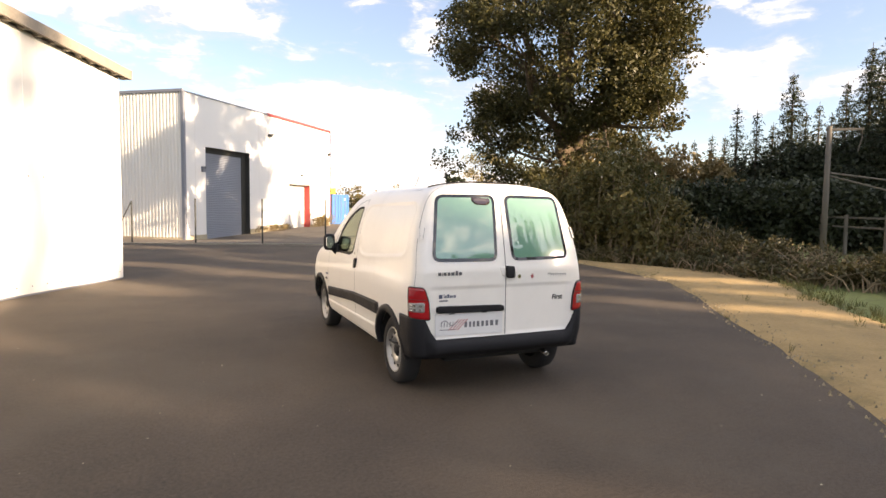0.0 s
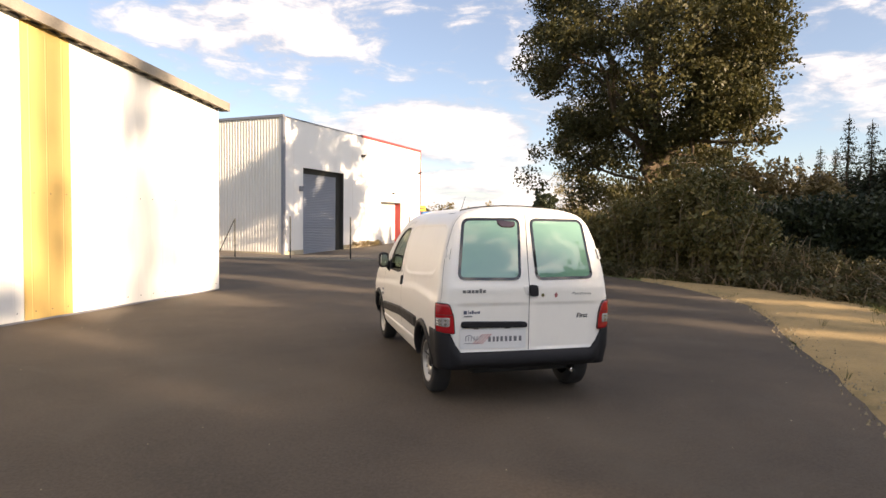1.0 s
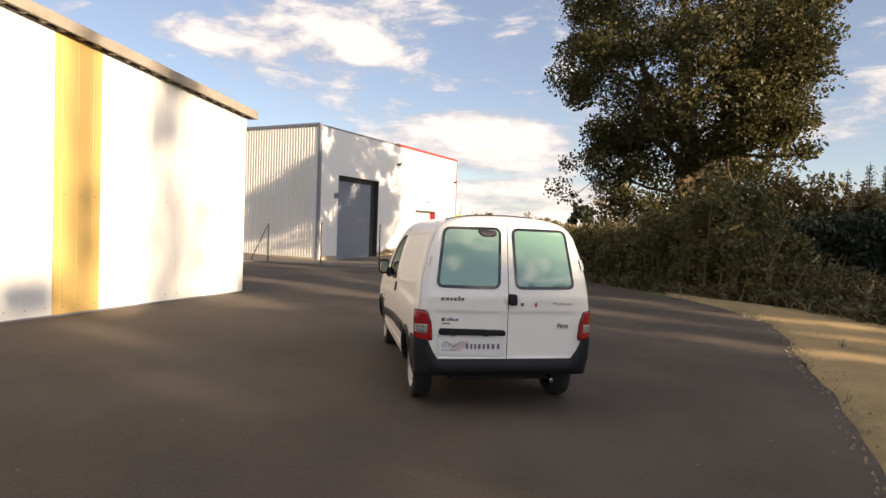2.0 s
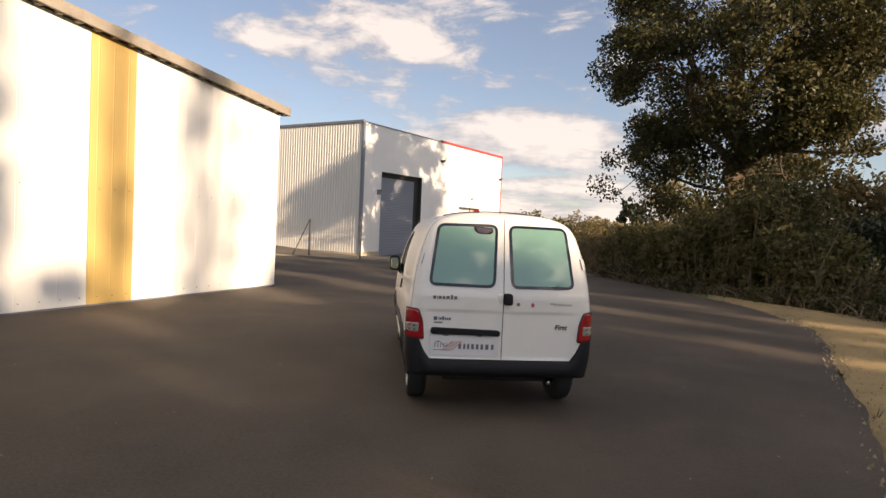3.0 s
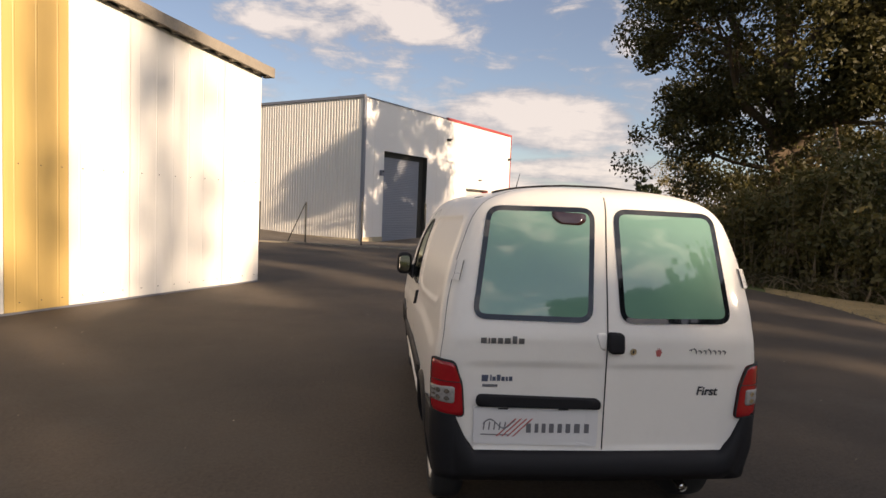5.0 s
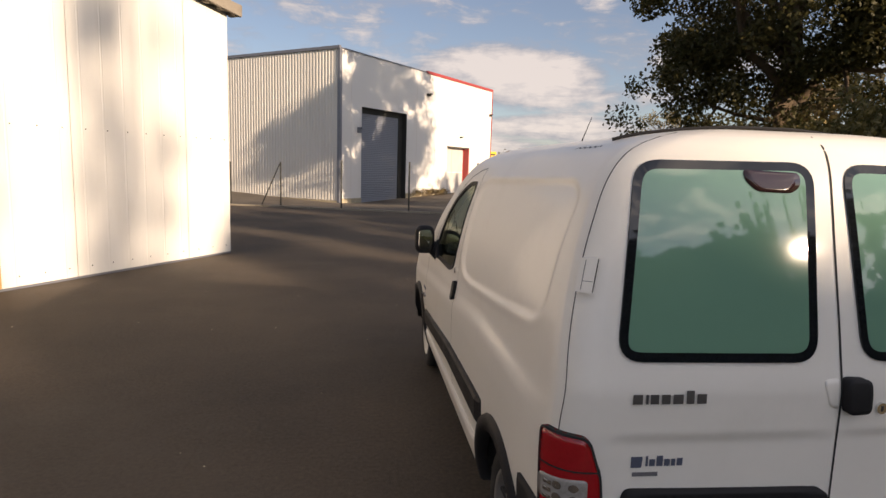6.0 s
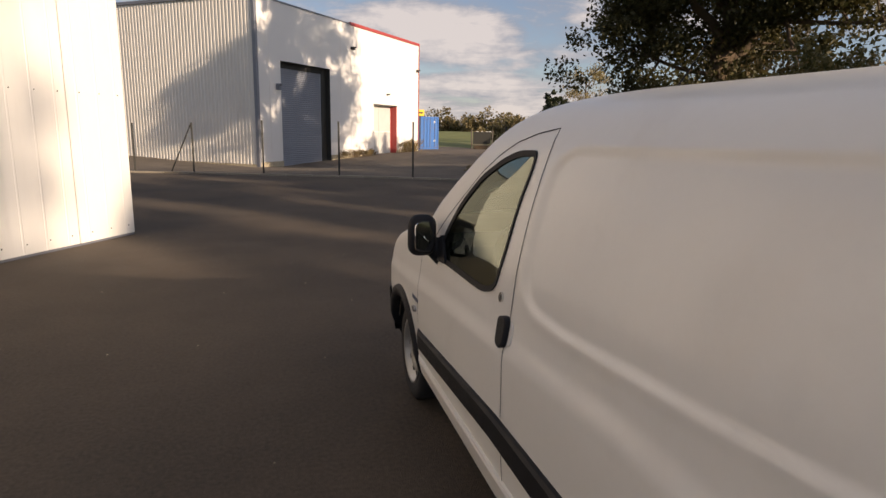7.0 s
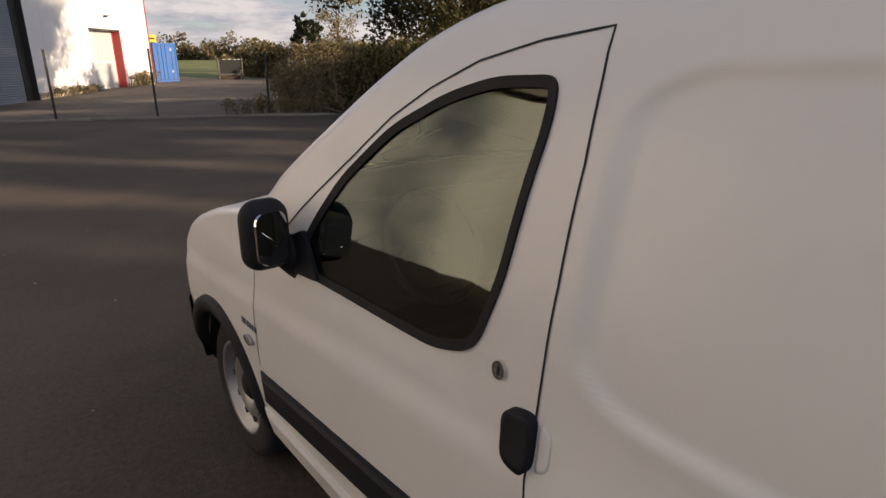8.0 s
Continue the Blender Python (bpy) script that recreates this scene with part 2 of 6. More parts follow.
M_OAKLEAF = leaf_material("oak_leaves", (0.036, 0.042, 0.015), (0.115, 0.096, 0.034), trans=0.32)
M_HEDGELEAF = leaf_material("hedge_leaves", (0.048, 0.058, 0.018), (0.195, 0.150, 0.052), trans=0.3)
M_BELTLEAF = leaf_material("belt_leaves", (0.030, 0.038, 0.012), (0.085, 0.070, 0.024), trans=0.2)
M_NEEDLE = leaf_material("spruce_needles", (0.020, 0.031, 0.018), (0.064, 0.072, 0.034), trans=0.15)
M_FARLEAF = leaf_material("autumn_far_leaves", (0.10, 0.10, 0.045), (0.25, 0.18, 0.08), trans=0.25)
M_BRAMBLE = leaf_material("bramble_leaves", (0.10, 0.085, 0.034), (0.34, 0.25, 0.115), trans=0.25)
M_FOOTWEED = leaf_material("foot_weeds", (0.045, 0.05, 0.018), (0.13, 0.10, 0.042), trans=0.2)
M_PALELEAF = leaf_material("pale_autumn_leaves", (0.16, 0.145, 0.06), (0.36, 0.27, 0.13), trans=0.3)


# ---- mesh helpers ----
def part(name, bm, mat, parent=None, label="", smooth=False):
    me = bpy.data.meshes.new(name)
    bm.to_mesh(me)
    bm.free()
    me.materials.append(mat)
    if smooth:
        me.polygons.foreach_set("use_smooth", [True] * len(me.polygons))
    ob = new(name, me)
    if parent is not None:
        ob.parent = parent
    if label:
        ob["label"] = label
    return ob


def raw(name, verts, faces, mat, parent=None, smooth=False, label=""):
    me = bpy.data.meshes.new(name)
    me.from_pydata([tuple(v) for v in verts], [], [tuple(f) for f in faces])
    me.materials.append(mat)
    if smooth:
        me.polygons.foreach_set("use_smooth", [True] * len(me.polygons))
    ob = new(name, me)
    if parent is not None:
        ob.parent = parent
    if label:
        ob["label"] = label
    return ob


def thing(name, at=(0, 0, 0), rz=0.0, label="", category="", group="", kind=""):
    e = new(name)
    e.empty_display_size = 0.2
    e.matrix_world = pose(*at, 0, 0, rz)
    return tagged(e, label, category, group, kind)


def add_box(bm, lo, hi, bevel=0.0):
    lo, hi = Vector(lo), Vector(hi)
    r = bmesh.ops.create_cube(bm, size=1.0, matrix=Matrix.Translation((lo + hi) / 2) @ Matrix.Diagonal((*(hi - lo), 1)))
    if bevel:
        es = list({e for v in r["verts"] for e in v.link_edges})
        bmesh.ops.bevel(bm, geom=es, offset=bevel, segments=2, affect="EDGES", profile=0.5)


def box_part(name, lo, hi, mat, parent=None, bevel=0.0, label=""):
    bm = bmesh.new()
    add_box(bm, lo, hi, bevel)
    return part(name, bm, mat, parent, label)


def tube(bm, pts, radii, sides=8, cap=True):
    """A tapered tube through the points."""
    rings = []
    pts = [Vector(p) for p in pts]
    for i, p in enumerate(pts):
        t = (pts[min(i + 1, len(pts) - 1)] - pts[max(i - 1, 0)]).normalized()
        a = t.cross(Vector((0, 0, 1)))
        if a.length < 0.05:
            a = t.cross(Vector((1, 0, 0)))
        a.normalize()
        b = t.cross(a)
        r = radii[i] if isinstance(radii, (list, tuple)) else radii
        rings.append([bm.verts.new(p + a * r * math.cos(2 * math.pi * k / sides) + b * r * math.sin(2 * math.pi * k / sides)) for k in range(sides)])
    for r0, r1 in zip(rings, rings[1:]):
        for k in range(sides):
            bm.faces.new((r0[k], r0[(k + 1) % sides], r1[(k + 1) % sides], r1[k]))
    if cap:
        bm.faces.new(rings[0][::-1])
        bm.faces.new(rings[-1])


def smoothstep(a, b, x):
    t = min(1.0, max(0.0, (x - a) / (b - a)))
    return t * t * (3 - 2 * t)


def interp(x, xs, ys):
    return float(np.interp(x, xs, ys))


# ---- ground, yard, verge, kerb ----
def dip(x, y):
    """The apron in front of the far hall lies a little lower."""
    return -0.40 * math.exp(-((x + 1.0) ** 2 / 40 + (y - 32.0) ** 2 / 42))


def rise(x, y):
    """Gentle rise of the meadow beyond the yard."""
    return 1.3 * smoothstep(50, 95, y) * smoothstep(-40, 20, x)


def build_ground():
    rs = [0, 4, 8, 12, 16, 20, 24, 28, 32, 36, 40, 45, 50, 56, 63, 72, 85, 100, 120, 150, 200, 300, 500, 900, 1600, 3000]
    n = 72
    verts, faces = [(4, 12, -0.06)], []
    for r in rs[1:]:
        for k in range(n):
            a = 2 * math.pi * k / n
            x, y = 4 + r * math.cos(a), 12 + r * math.sin(a)
            verts.append((x, y, -0.06 + dip(x, y) + rise(x, y)))
    for k in range(n):
        faces.append((0, 1 + k, 1 + (k + 1) % n))
    for i in range(len(rs) - 2):
        o, p = 1 + i * n, 1 + (i + 1) * n
        for k in range(n):
            faces.append((o + k, p + k, p + (k + 1) % n, o + (k + 1) % n))
    return tagged(raw("ground", verts, faces, M_GRASS, smooth=True), "rough green meadow ground with dry patches", "ground", kind="structure")


build_ground()

# asphalt edge on the hedge side, from behind the walker to the far kerb
EDGE = [(-3.0, -16.0), (-1.5, -8.5), (0.8, -4.2), (2.3, -1.8), (3.15, -0.65), (4.0, 0.5), (5.0, 2.1), (6.05, 3.5), (7.3, 5.5), (7.8, 7.4), (8.05, 8.8), (8.0, 10.6), (7.7, 12.8), (7.6, 15.0), (7.9, 16.9)]
KERB = [(-30.0, 38.0), (-14.0, 27.5), (-9.0, 24.3), (-6.3, 22.6), (-4.2, 22.0), (-2.1, 21.25), (0.45, 20.45), (2.8, 19.5), (5.4, 18.45), (7.9, 16.9)]


def fill(name, outline, z, mat, label, category, thick=0.05, jitter=0.0, zf=None, cell=0.0):
    """A sheet with a slightly ragged outline and real thickness."""
    pts = []
    m = len(outline)
    for i in range(m):
        a, b = Vector(outline[i]), Vector(outline[(i + 1) % m])
        k = max(1, int((b - a).length / 0.35)) if jitter else 1
        k = min(k, 120)
        for j in range(k):
            q = a.lerp(b, j / k)
            if jitter:
                q = q + Vector((noise.noise((q.x * 1.7, q.y * 1.7, 0)), noise.noise((q.x * 1.7, q.y * 1.7, 9)))) * jitter
            pts.append(q)
    bm = bmesh.new()
    vs = [bm.verts.new((q.x, q.y, z + (zf(q.x, q.y) if zf else 0))) for q in pts]
    f = bm.faces.new(vs)
    if f.normal.z < 0:
        f.normal_flip()
    r = bmesh.ops.extrude_face_region(bm, geom=[f])
    for v in [g for g in r["geom"] if isinstance(g, bmesh.types.BMVert)]:
        v.co.z += thick * 0.0
    for v in vs:
        v.co.z -= thick
    bmesh.ops.triangulate(bm, faces=bm.faces[:])
    bmesh.ops.recalc_face_normals(bm, faces=bm.faces[:])
    return tagged(part(name, bm, mat), label, category, kind="structure")


yard_outline = EDGE + KERB[::-1][1:] + [(-60, 42), (-60, -60), (-6, -60)]
fill("road", yard_outline, 0.0, M_ASPHALT, "worn dark grey asphalt yard with pale dusty streaks", "asphalt yard", jitter=0.07)
# sandy verge along the asphalt
VERGE = [(-3.0, -16.0), (-1.5, -8.5), (0.8, -4.2), (2.3, -1.8), (3.15, -0.65), (4.0, 0.5), (5.0, 2.1), (6.05, 3.5), (7.3, 5.5), (7.8, 7.4), (8.05, 8.8), (8.05, 10.6)]
VERGE_OUT = [(8.5, 11.4), (9.4, 9.2), (10.0, 7.6), (10.5, 6.0), (9.6, 4.4), (8.5, 3.1), (7.4, 1.7), (6.6, 0.5), (4.9, -2.8), (3.4, -6.4), (2.2, -10.5), (1.0, -16.0)]


def build_verge():
    bm = bmesh.new()
    n, m = 110, 16
    ins = [Vector(p) for p in VERGE]
    outs = [Vector(p) for p in VERGE_OUT[::-1]]

    def along(line, t):
        f = t * (len(line) - 1)
        i = min(int(f), len(line) - 2)
        return line[i].lerp(line[i + 1], f - i)
    grid = []
    for i in range(n + 1):
        a, b = along(ins, i / n), along(outs, i / n)
        row = []
        for j in range(m + 1):
            q = a.lerp(b, j / m)
            wob = 0.16 * noise.noise((q.x * 1.3, q.y * 1.3, 4)) + 0.06 * noise.noise((q.x * 5, q.y * 5, 6))
            q = q + (a - b).normalized() * (wob if j in (0, m) else 0.0)
            h = 0.012 + 0.045 * math.sin(math.pi * j / m) + 0.03 * noise.noise((q.x * 0.9, q.y * 0.9, 1)) + 0.012 * noise.noise((q.x * 5, q.y * 5, 2))
            row.append(bm.verts.new((q.x, q.y, max(0.004, h) if 0 < j < m else -0.02)))
        grid.append(row)
    for r0, r1 in zip(grid, grid[1:]):
        for j in range(m):
            bm.faces.new((r0[j], r0[j + 1], r1[j + 1], r1[j]))
    bmesh.ops.recalc_face_normals(bm, faces=bm.faces[:])
    tagged(part("verge", bm, M_SAND, smooth=True), "sandy ochre gravel verge with tufts of grass", "gravel verge", kind="structure")


build_verge()

# apron before the far hall
def build_apron():
    bm = bmesh.new()
    xs = [-34 + 2.0 * i for i in range(29)]
    ys = [0, 0.05, 0.15, 0.3, 0.5, 0.75, 1.0]
    rows = []
    for x in xs:
        y0 = interp(x, [p[0] for p in KERB], [p[1] for p in KERB]) + 0.06
        y1 = 58.0 if x < 16 else 50.0
        rows.append([bm.verts.new((x, y0 + (y1 - y0) * s, 0.012 + dip(x, y0 + (y1 - y0) * s) - 0.02 * smoothstep(0.9, 1.0, s))) for s in ys])
    for r0, r1 in zip(rows, rows[1:]):
        for j in range(len(ys) - 1):
            bm.faces.new((r0[j], r1[j], r1[j + 1], r0[j + 1]))
    tagged(part("pavement", bm, M_APRON, smooth=True), "grey asphalt apron in front of the far hall", "apron", kind="structure")


build_apron()


def build_kerb():
    base = thing("kerb", label="low weathered concrete kerb along the yard", category="kerb", kind="structure")
    bm = bmesh.new()
    add_box(bm, (-0.49, -0.07, -0.12), (0.49, 0.07, 0.06), 0.012)
    me = bpy.data.meshes.new("kerb_stone")
    bm.to_mesh(me); bm.free(); me.materials.append(M_KERB)
    pts = [Vector(p) for p in KERB[1:]]
    for a, b in zip(pts, pts[1:]):
        k = max(1, round((b - a).length))
        for j in range(k):
            c = a.lerp(b, (j + 0.5) / k)
            o = new("kerb_stone", me)
            o.parent = base
            o.matrix_world = pose(c.x, c.y, 0.01 * random.uniform(-1, 1), 0, 0, math.degrees(math.atan2(b.y - a.y, b.x - a.x))) @ Matrix.Diagonal(((b - a).length / k, 1, 1, 1))


build_kerb()


# ---- near hall with white and yellow ribbed cladding ----
def ribbed_sheet(x0, x1, z0, z1, pitch, rib, depth, y=0.0, flat=0.55):
    """Vertical trapezoid ribs proud of the plane y (outward is -y), from x0 to x1."""
    bm = bmesh.new()
    prof = []
    n = max(1, round((x1 - x0) / pitch))
    p = (x1 - x0) / n
    for i in range(n):
        a = x0 + i * p
        prof += [(a, y), (a + p / 2 - rib, y), (a + p / 2 - rib * flat, y - depth), (a + p / 2 + rib * flat, y - depth), (a + p / 2 + rib, y)]
    prof.append((x1, y))
    zs = [z0, z1]
    cols = [[bm.verts.new((q[0], q[1], z)) for z in zs] for q in prof]
    for c0, c1 in zip(cols, cols[1:]):
        bm.faces.new((c0[0], c1[0], c1[1], c0[1]))
    return bm


B1 = (-3.69, 9.90, 0.0)
B1_RZ = math.degrees(math.atan2(0.867, 0.498))


def gable(x):
    """Height of the gable wall at x; the ridge lies behind the walker."""
    return 4.24 - 0.105 * x if x > -10.5 else 4.24 + 0.105 * (21.0 + x)


def build_near_hall():
    h = thing("warehouse", B1, B1_RZ, "white ribbed warehouse gable with one yellow panel stripe", "building")
    L_, D_ = 21.0, 24.0
    bm = bmesh.new()
    prof = [(0.0, -0.05), (0.0, gable(0)), (-10.5, gable(-10.5)), (-L_, gable(-L_)), (-L_, -0.05)]
    for y in (0.03, D_):
        f0 = [bm.verts.new((x, y, z)) for x, z in prof]
        f1 = [bm.verts.new((x, y + 0.17, z)) for x, z in prof]
        bm.faces.new(f0); bm.faces.new(f1[::-1])
        for k in range(5):
            bm.faces.new((f0[k], f1[k], f1[(k + 1) % 5], f0[(k + 1) % 5]))
    add_box(bm, (-0.17, 0.2, -0.05), (0.0, D_, gable(0))); add_box(bm, (-L_, 0.2, -0.05), (-L_ + 0.17, D_, gable(0)))
    bmesh.ops.recalc_face_normals(bm, faces=bm.faces[:])
    part("wall", bm, M_CLAD, h)
    edges = [0.0, -1.005, -2.01, -3.015, -4.02]
    panels = [(edges[i + 1], edges[i], M_CLAD) for i in range(4)]
    panels.append((-4.91, -4.02, M_YELLOW))
    x = -4.91
    while x > -L_ + 1.0:
        panels.append((x - 1.005, x, M_CLAD))
        x -= 1.005
    for i, (a, b, m) in enumerate(panels):
        bm = ribbed_sheet(a + 0.003, b - 0.003, 0.035, 1.0, 0.335, 0.016, 0.003, y=0.003 * (i % 2))
        for v in bm.verts:
            if v.co.z > 0.5:
                v.co.z = gable(v.co.x) - 0.02
        p = part("cladding_panel", bm, m, h, "yellow ribbed metal sheet" if m is M_YELLOW else "")
        k = max(1, round((b - a) / 0.335))
        for z in (0.16, 2.05):
            for j in range(k):
                cx = a + (b - a) * (j + 0.5) / k + 0.05
                bs = bmesh.new()
                bmesh.ops.create_cone(bs, cap_ends=True, segments=6, radius1=0.011, radius2=0.007, depth=0.008, matrix=Matrix.Translation((cx, 0.004 * (i % 2) - 0.004, z)) @ Matrix.Rotation(radians(90), 4, "X"))
                part("screw", bs, M_POST, p)
    box_part("foot_rail", (-L_, 0.008, 0.0), (0, 0.03, 0.034), M_TRIM, h)

    def slab(name, y0, y1, zlo, zhi, mat, label, x0=0.17, over=0.0):
        bm = bmesh.new()
        ends = [(x0, gable(x0)), (-10.5, gable(-10.5)), (-L_ - 0.26, gable(-L_) - 0.05)]
        rows = []
        n = 60
        for (xa, za), (xb, zb) in zip(ends, ends[1:]):
            for k in range(n + 1):
                t = k / n
                x, z = xa + (xb - xa) * t, za + (zb - za) * t
                w = 0.008 * noise.noise((x * 3, 0, 0)) if over else 0.0
                rows.append([bm.verts.new((x, y0, z + zlo)), bm.verts.new((x, y0 - w, z + zhi + w)), bm.verts.new((x, y1, z + zhi)), bm.verts.new((x, y1, z + zlo))])
        for r0, r1 in zip(rows, rows[1:]):
            for j in range(4):
                bm.faces.new((r0[j], r0[(j + 1) % 4], r1[(j + 1) % 4], r1[j]))
        bm.faces.new(rows[0]); bm.faces.new(rows[-1][::-1])
        bmesh.ops.recalc_face_normals(bm, faces=bm.faces[:])
        return part(name, bm, mat, h, label)
    slab("verge_board", -0.19, -0.13, -0.02, 0.17, M_FASCIA, "weathered brown-grey verge board", over=1.0)
    slab("roof", -0.129, D_ + 0.2, 0.03, 0.14, M_FASCIA, "fibre-cement roof")
    # batten ends that show as small teeth under the verge
    for i in range(40):
        xx = 0.1 - 0.33 * i
        z = gable(xx)
        box_part("batten_end", (xx - 0.045, -0.135, z - 0.03), (xx + 0.045, 0.03, z + 0.035), M_FASCIA, h)
    return h


build_near_hall()


# ---- far hall: corrugated side, flat white front with roller door ----
B2 = (-2.32, 30.17, 0.0)
B2_RZ = math.degrees(math.atan2(0.784, 0.6205))


def build_far_hall():
    h = thing("industrial_hall", B2, B2_RZ, "white industrial hall with grey roller door and red edging", "building")
    W_, D_, H_ = 17.6, 26.0, 7.5
    d0, d1, dh = 1.78, 6.12, 4.79      # roller door
    r0, r1, rh = 11.05, 14.1, 3.06     # side entrance
    t = 0.42
    for lo, hi in (((0.02, 0, -0.08), (d0, t, H_)), ((d0, 0, dh), (d1, t, H_)), ((d1, 0, 0.08), (r0, t, H_)), ((r0, 0, rh), (r1, t, H_)), ((r1, 0, 0.16), (W_, t, H_))):
        box_part("front_panel", lo, hi, M_RENDER, h)
    # thin vertical panel joints
    for x in (0.9, 7.2, 8.3, 9.4, 10.4, 15.0, 16.0, 16.9):
        box_part("panel_joint", (x, -0.004, 0.3), (x + 0.012, 0.01, H_ - 0.02), M_CLAD2, h)
    bm = bmesh.new()
    add_box(bm, (0.2, D_ - 0.2, -0.4), (W_, D_, H_)); add_box(bm, (W_ - 0.2, t, -0.4), (W_, D_ - 0.2, H_)); add_box(bm, (0.03, t, -0.4), (0.2, D_, H_))
    part("wall", bm, M_RENDER, h)
    box_part("roof", (0.1, 0.05, H_ - 0.12), (W_ - 0.1, D_ - 0.1, H_ - 0.06), M_TRIM, h)
    # plinth blocks
    bm0 = bmesh.new(); add_box(bm0, (-0.49, 0.0, -0.55), (0.49, 0.36, 0.0), 0.02)
    me = bpy.data.meshes.new("plinth_block"); bm0.to_mesh(me); bm0.free(); me.materials.append(M_PLINTH)
    for a, b in ((0.02, d0), (d1, r0), (r1, W_)):
        k = max(1, round(b - a))
        for j in range(k):
            o = new("plinth_block", me); o.parent = h
            o.matrix_basis = pose(a + (b - a) * (j + 0.5) / k, -0.05 + random.uniform(-0.015, 0.01), -0.085 if a < 1 else 0.075 if a < 7 else 0.155) @ Matrix.Diagonal(((b - a) / k, 1, 1, 1))
    # corrugated side wall, facing away along -x
    bm = ribbed_sheet(-D_, 0.0, -0.18, H_ - 0.02, 0.21, 0.075, 0.032, y=0.0, flat=0.6)
    bmesh.ops.transform(bm, matrix=Matrix.Rotation(radians(-90), 4, "Z"), verts=bm.verts)
    part("corrugated_wall", bm, M_CLAD2, h, "cream corrugated steel side wall")
    box_part("side_plinth", (-0.06, 0.0, -0.7), (0.03, D_, -0.185), M_PLINTH, h)
    # trims
    bm = bmesh.new()
    add_box(bm, (-0.07, -0.05, -0.5), (0.1, 0.0, H_), 0.004); add_box(bm, (-0.07, 0.0, -0.3), (-0.05, 0.12, H_))
    part("corner_trim", bm, M_TRIM, h, "grey corner flashing")
    box_part("eave_trim", (-0.1, -0.02, H_ - 0.015), (0.05, D_, H_ + 0.13), M_TRIM, h)
    bm = bmesh.new(); add_box(bm, (0.05, -0.045, H_ - 0.01), (8.25, 0.1, H_ + 0.05))
    part("parapet_cap", bm, M_TRIM, h)
    bm = bmesh.new(); add_box(bm, (8.25, -0.06, H_ - 0.05), (W_ + 0.04, 0.1, H_ + 0.12)); 
    part("red_cap", bm, M_RED, h, "red roof edging")
    box_part("red_edge", (W_ - 0.01, -0.06, 0.3), (W_ + 0.03, 0.02, H_ - 0.05), M_RED, h)
    # roller door
    door = thing("door_1", B2, B2_RZ, kind="structure", label="closed grey roller shutter", category="roller door")
    bm = bmesh.new(); add_box(bm, (d1 - 0.42, 0.30, -0.55), (d1 - 0.002, 0.40, dh - 0.004)); add_box(bm, (d0 + 0.002, 0.33, -0.55), (d0 + 0.10, 0.40, dh - 0.004)); add_box(bm, (d0 + 0.1, 0.31, dh - 0.3), (d1 - 0.42, 0.40, dh - 0.004))
    part("door_frame", bm, M_POST, door, "dark door frame")
    bm0 = bmesh.new()
    w = d1 - 0.42 - d0 - 0.10
    prof = [(0.0, 0.0), (0.012, -0.018), (0.05, -0.026), (0.088, -0.018), (0.1, 0.0)]
    cols = [[bm0.verts.new((x, y, z)) for z, y in prof] for x in (0, w)]
    for k in range(len(prof) - 1):
        bm0.faces.new((cols[0][k], cols[1][k], cols[1][k + 1], cols[0][k + 1]))
    me = bpy.data.meshes.new("slat"); bm0.to_mesh(me); bm0.free(); me.materials.append(M_ROLLER)
    z = -0.52
    while z < dh - 0.31:
        o = new("slat", me); o.parent = door; o.matrix_basis = pose(d0 + 0.10, 0.36, z); z += 0.103
    # lining of the opening
    bm = bmesh.new(); add_box(bm, (d1 - 0.006, 0.005, -0.55), (d1 + 0.002, 0.3, dh)); add_box(bm, (d0, 0.005, dh - 0.008), (d1 - 0.006, 0.3, dh + 0.002))
    part("door_lining", bm, M_POST, door)
    # side entrance with red reveal
    door = thing("door_2", B2, B2_RZ, kind="structure", label="dirty white double door in a red frame", category="door")
    bm = bmesh.new(); add_box(bm, (r1 - 0.05, -0.03, -0.1), (r1 + 0.06, 0.45, rh)); add_box(bm, (r1 - 0.14, 0.36, -0.1), (r1 - 0.05, 0.43, rh - 0.1))
    part("door_frame", bm, M_RED, door, "red painted door frame")
    box_part("lintel", (r0 - 0.04, -0.035, rh), (r1 + 0.06, 0.01, rh + 0.07), M_POST, door)
    for a, b in ((r0 + 0.01, 12.3), (12.32, r1 - 0.15)):
        lf = box_part("door_leaf", (a, 0.37, -0.1), (b, 0.42, rh - 0.01), M_DOORWHITE, door, 0.01)
        box_part("push_bar", (a + 0.1, 0.33, 1.35), (b - 0.1, 0.37, 1.42), M_CLAD, lf)
    # small fittings
    def fitting(name, x, z, w, hh, mat, label):
        bm = bmesh.new(); add_box(bm, (x - w / 2, -0.16, z), (x + w / 2, 0.0, z + hh), 0.02); add_box(bm, (x - w / 4, -0.3, z + hh * 0.6), (x + w / 4, -0.16, z + hh), 0.02)
        part(name, bm, mat, h, label)
    fitting("floodlight", 8.45, 6.1, 0.32, 0.16, M_POST, "small dark floodlight")
    fitting("floodlight", 1.5, 3.38, 0.22, 0.3, M_TRIM, "")
    fitting("vent", 12.8, 3.75, 0.18, 0.1, M_POST, "")
    fitting("alarm_box", 17.3, 5.6, 0.2, 0.18, M_POST, "")
    # second block beyond, a little set back
    e = thing("annex_building", (B2[0] + 0.6205 * (W_ + 0.08), B2[1] + 0.784 * (W_ + 0.08), 0), B2_RZ, "white annex block with red edging behind the hall", "building")
    box_part("wall", (0.0, 0.4, -0.3), (0.5, 14, 6.6), M_RENDER, e)
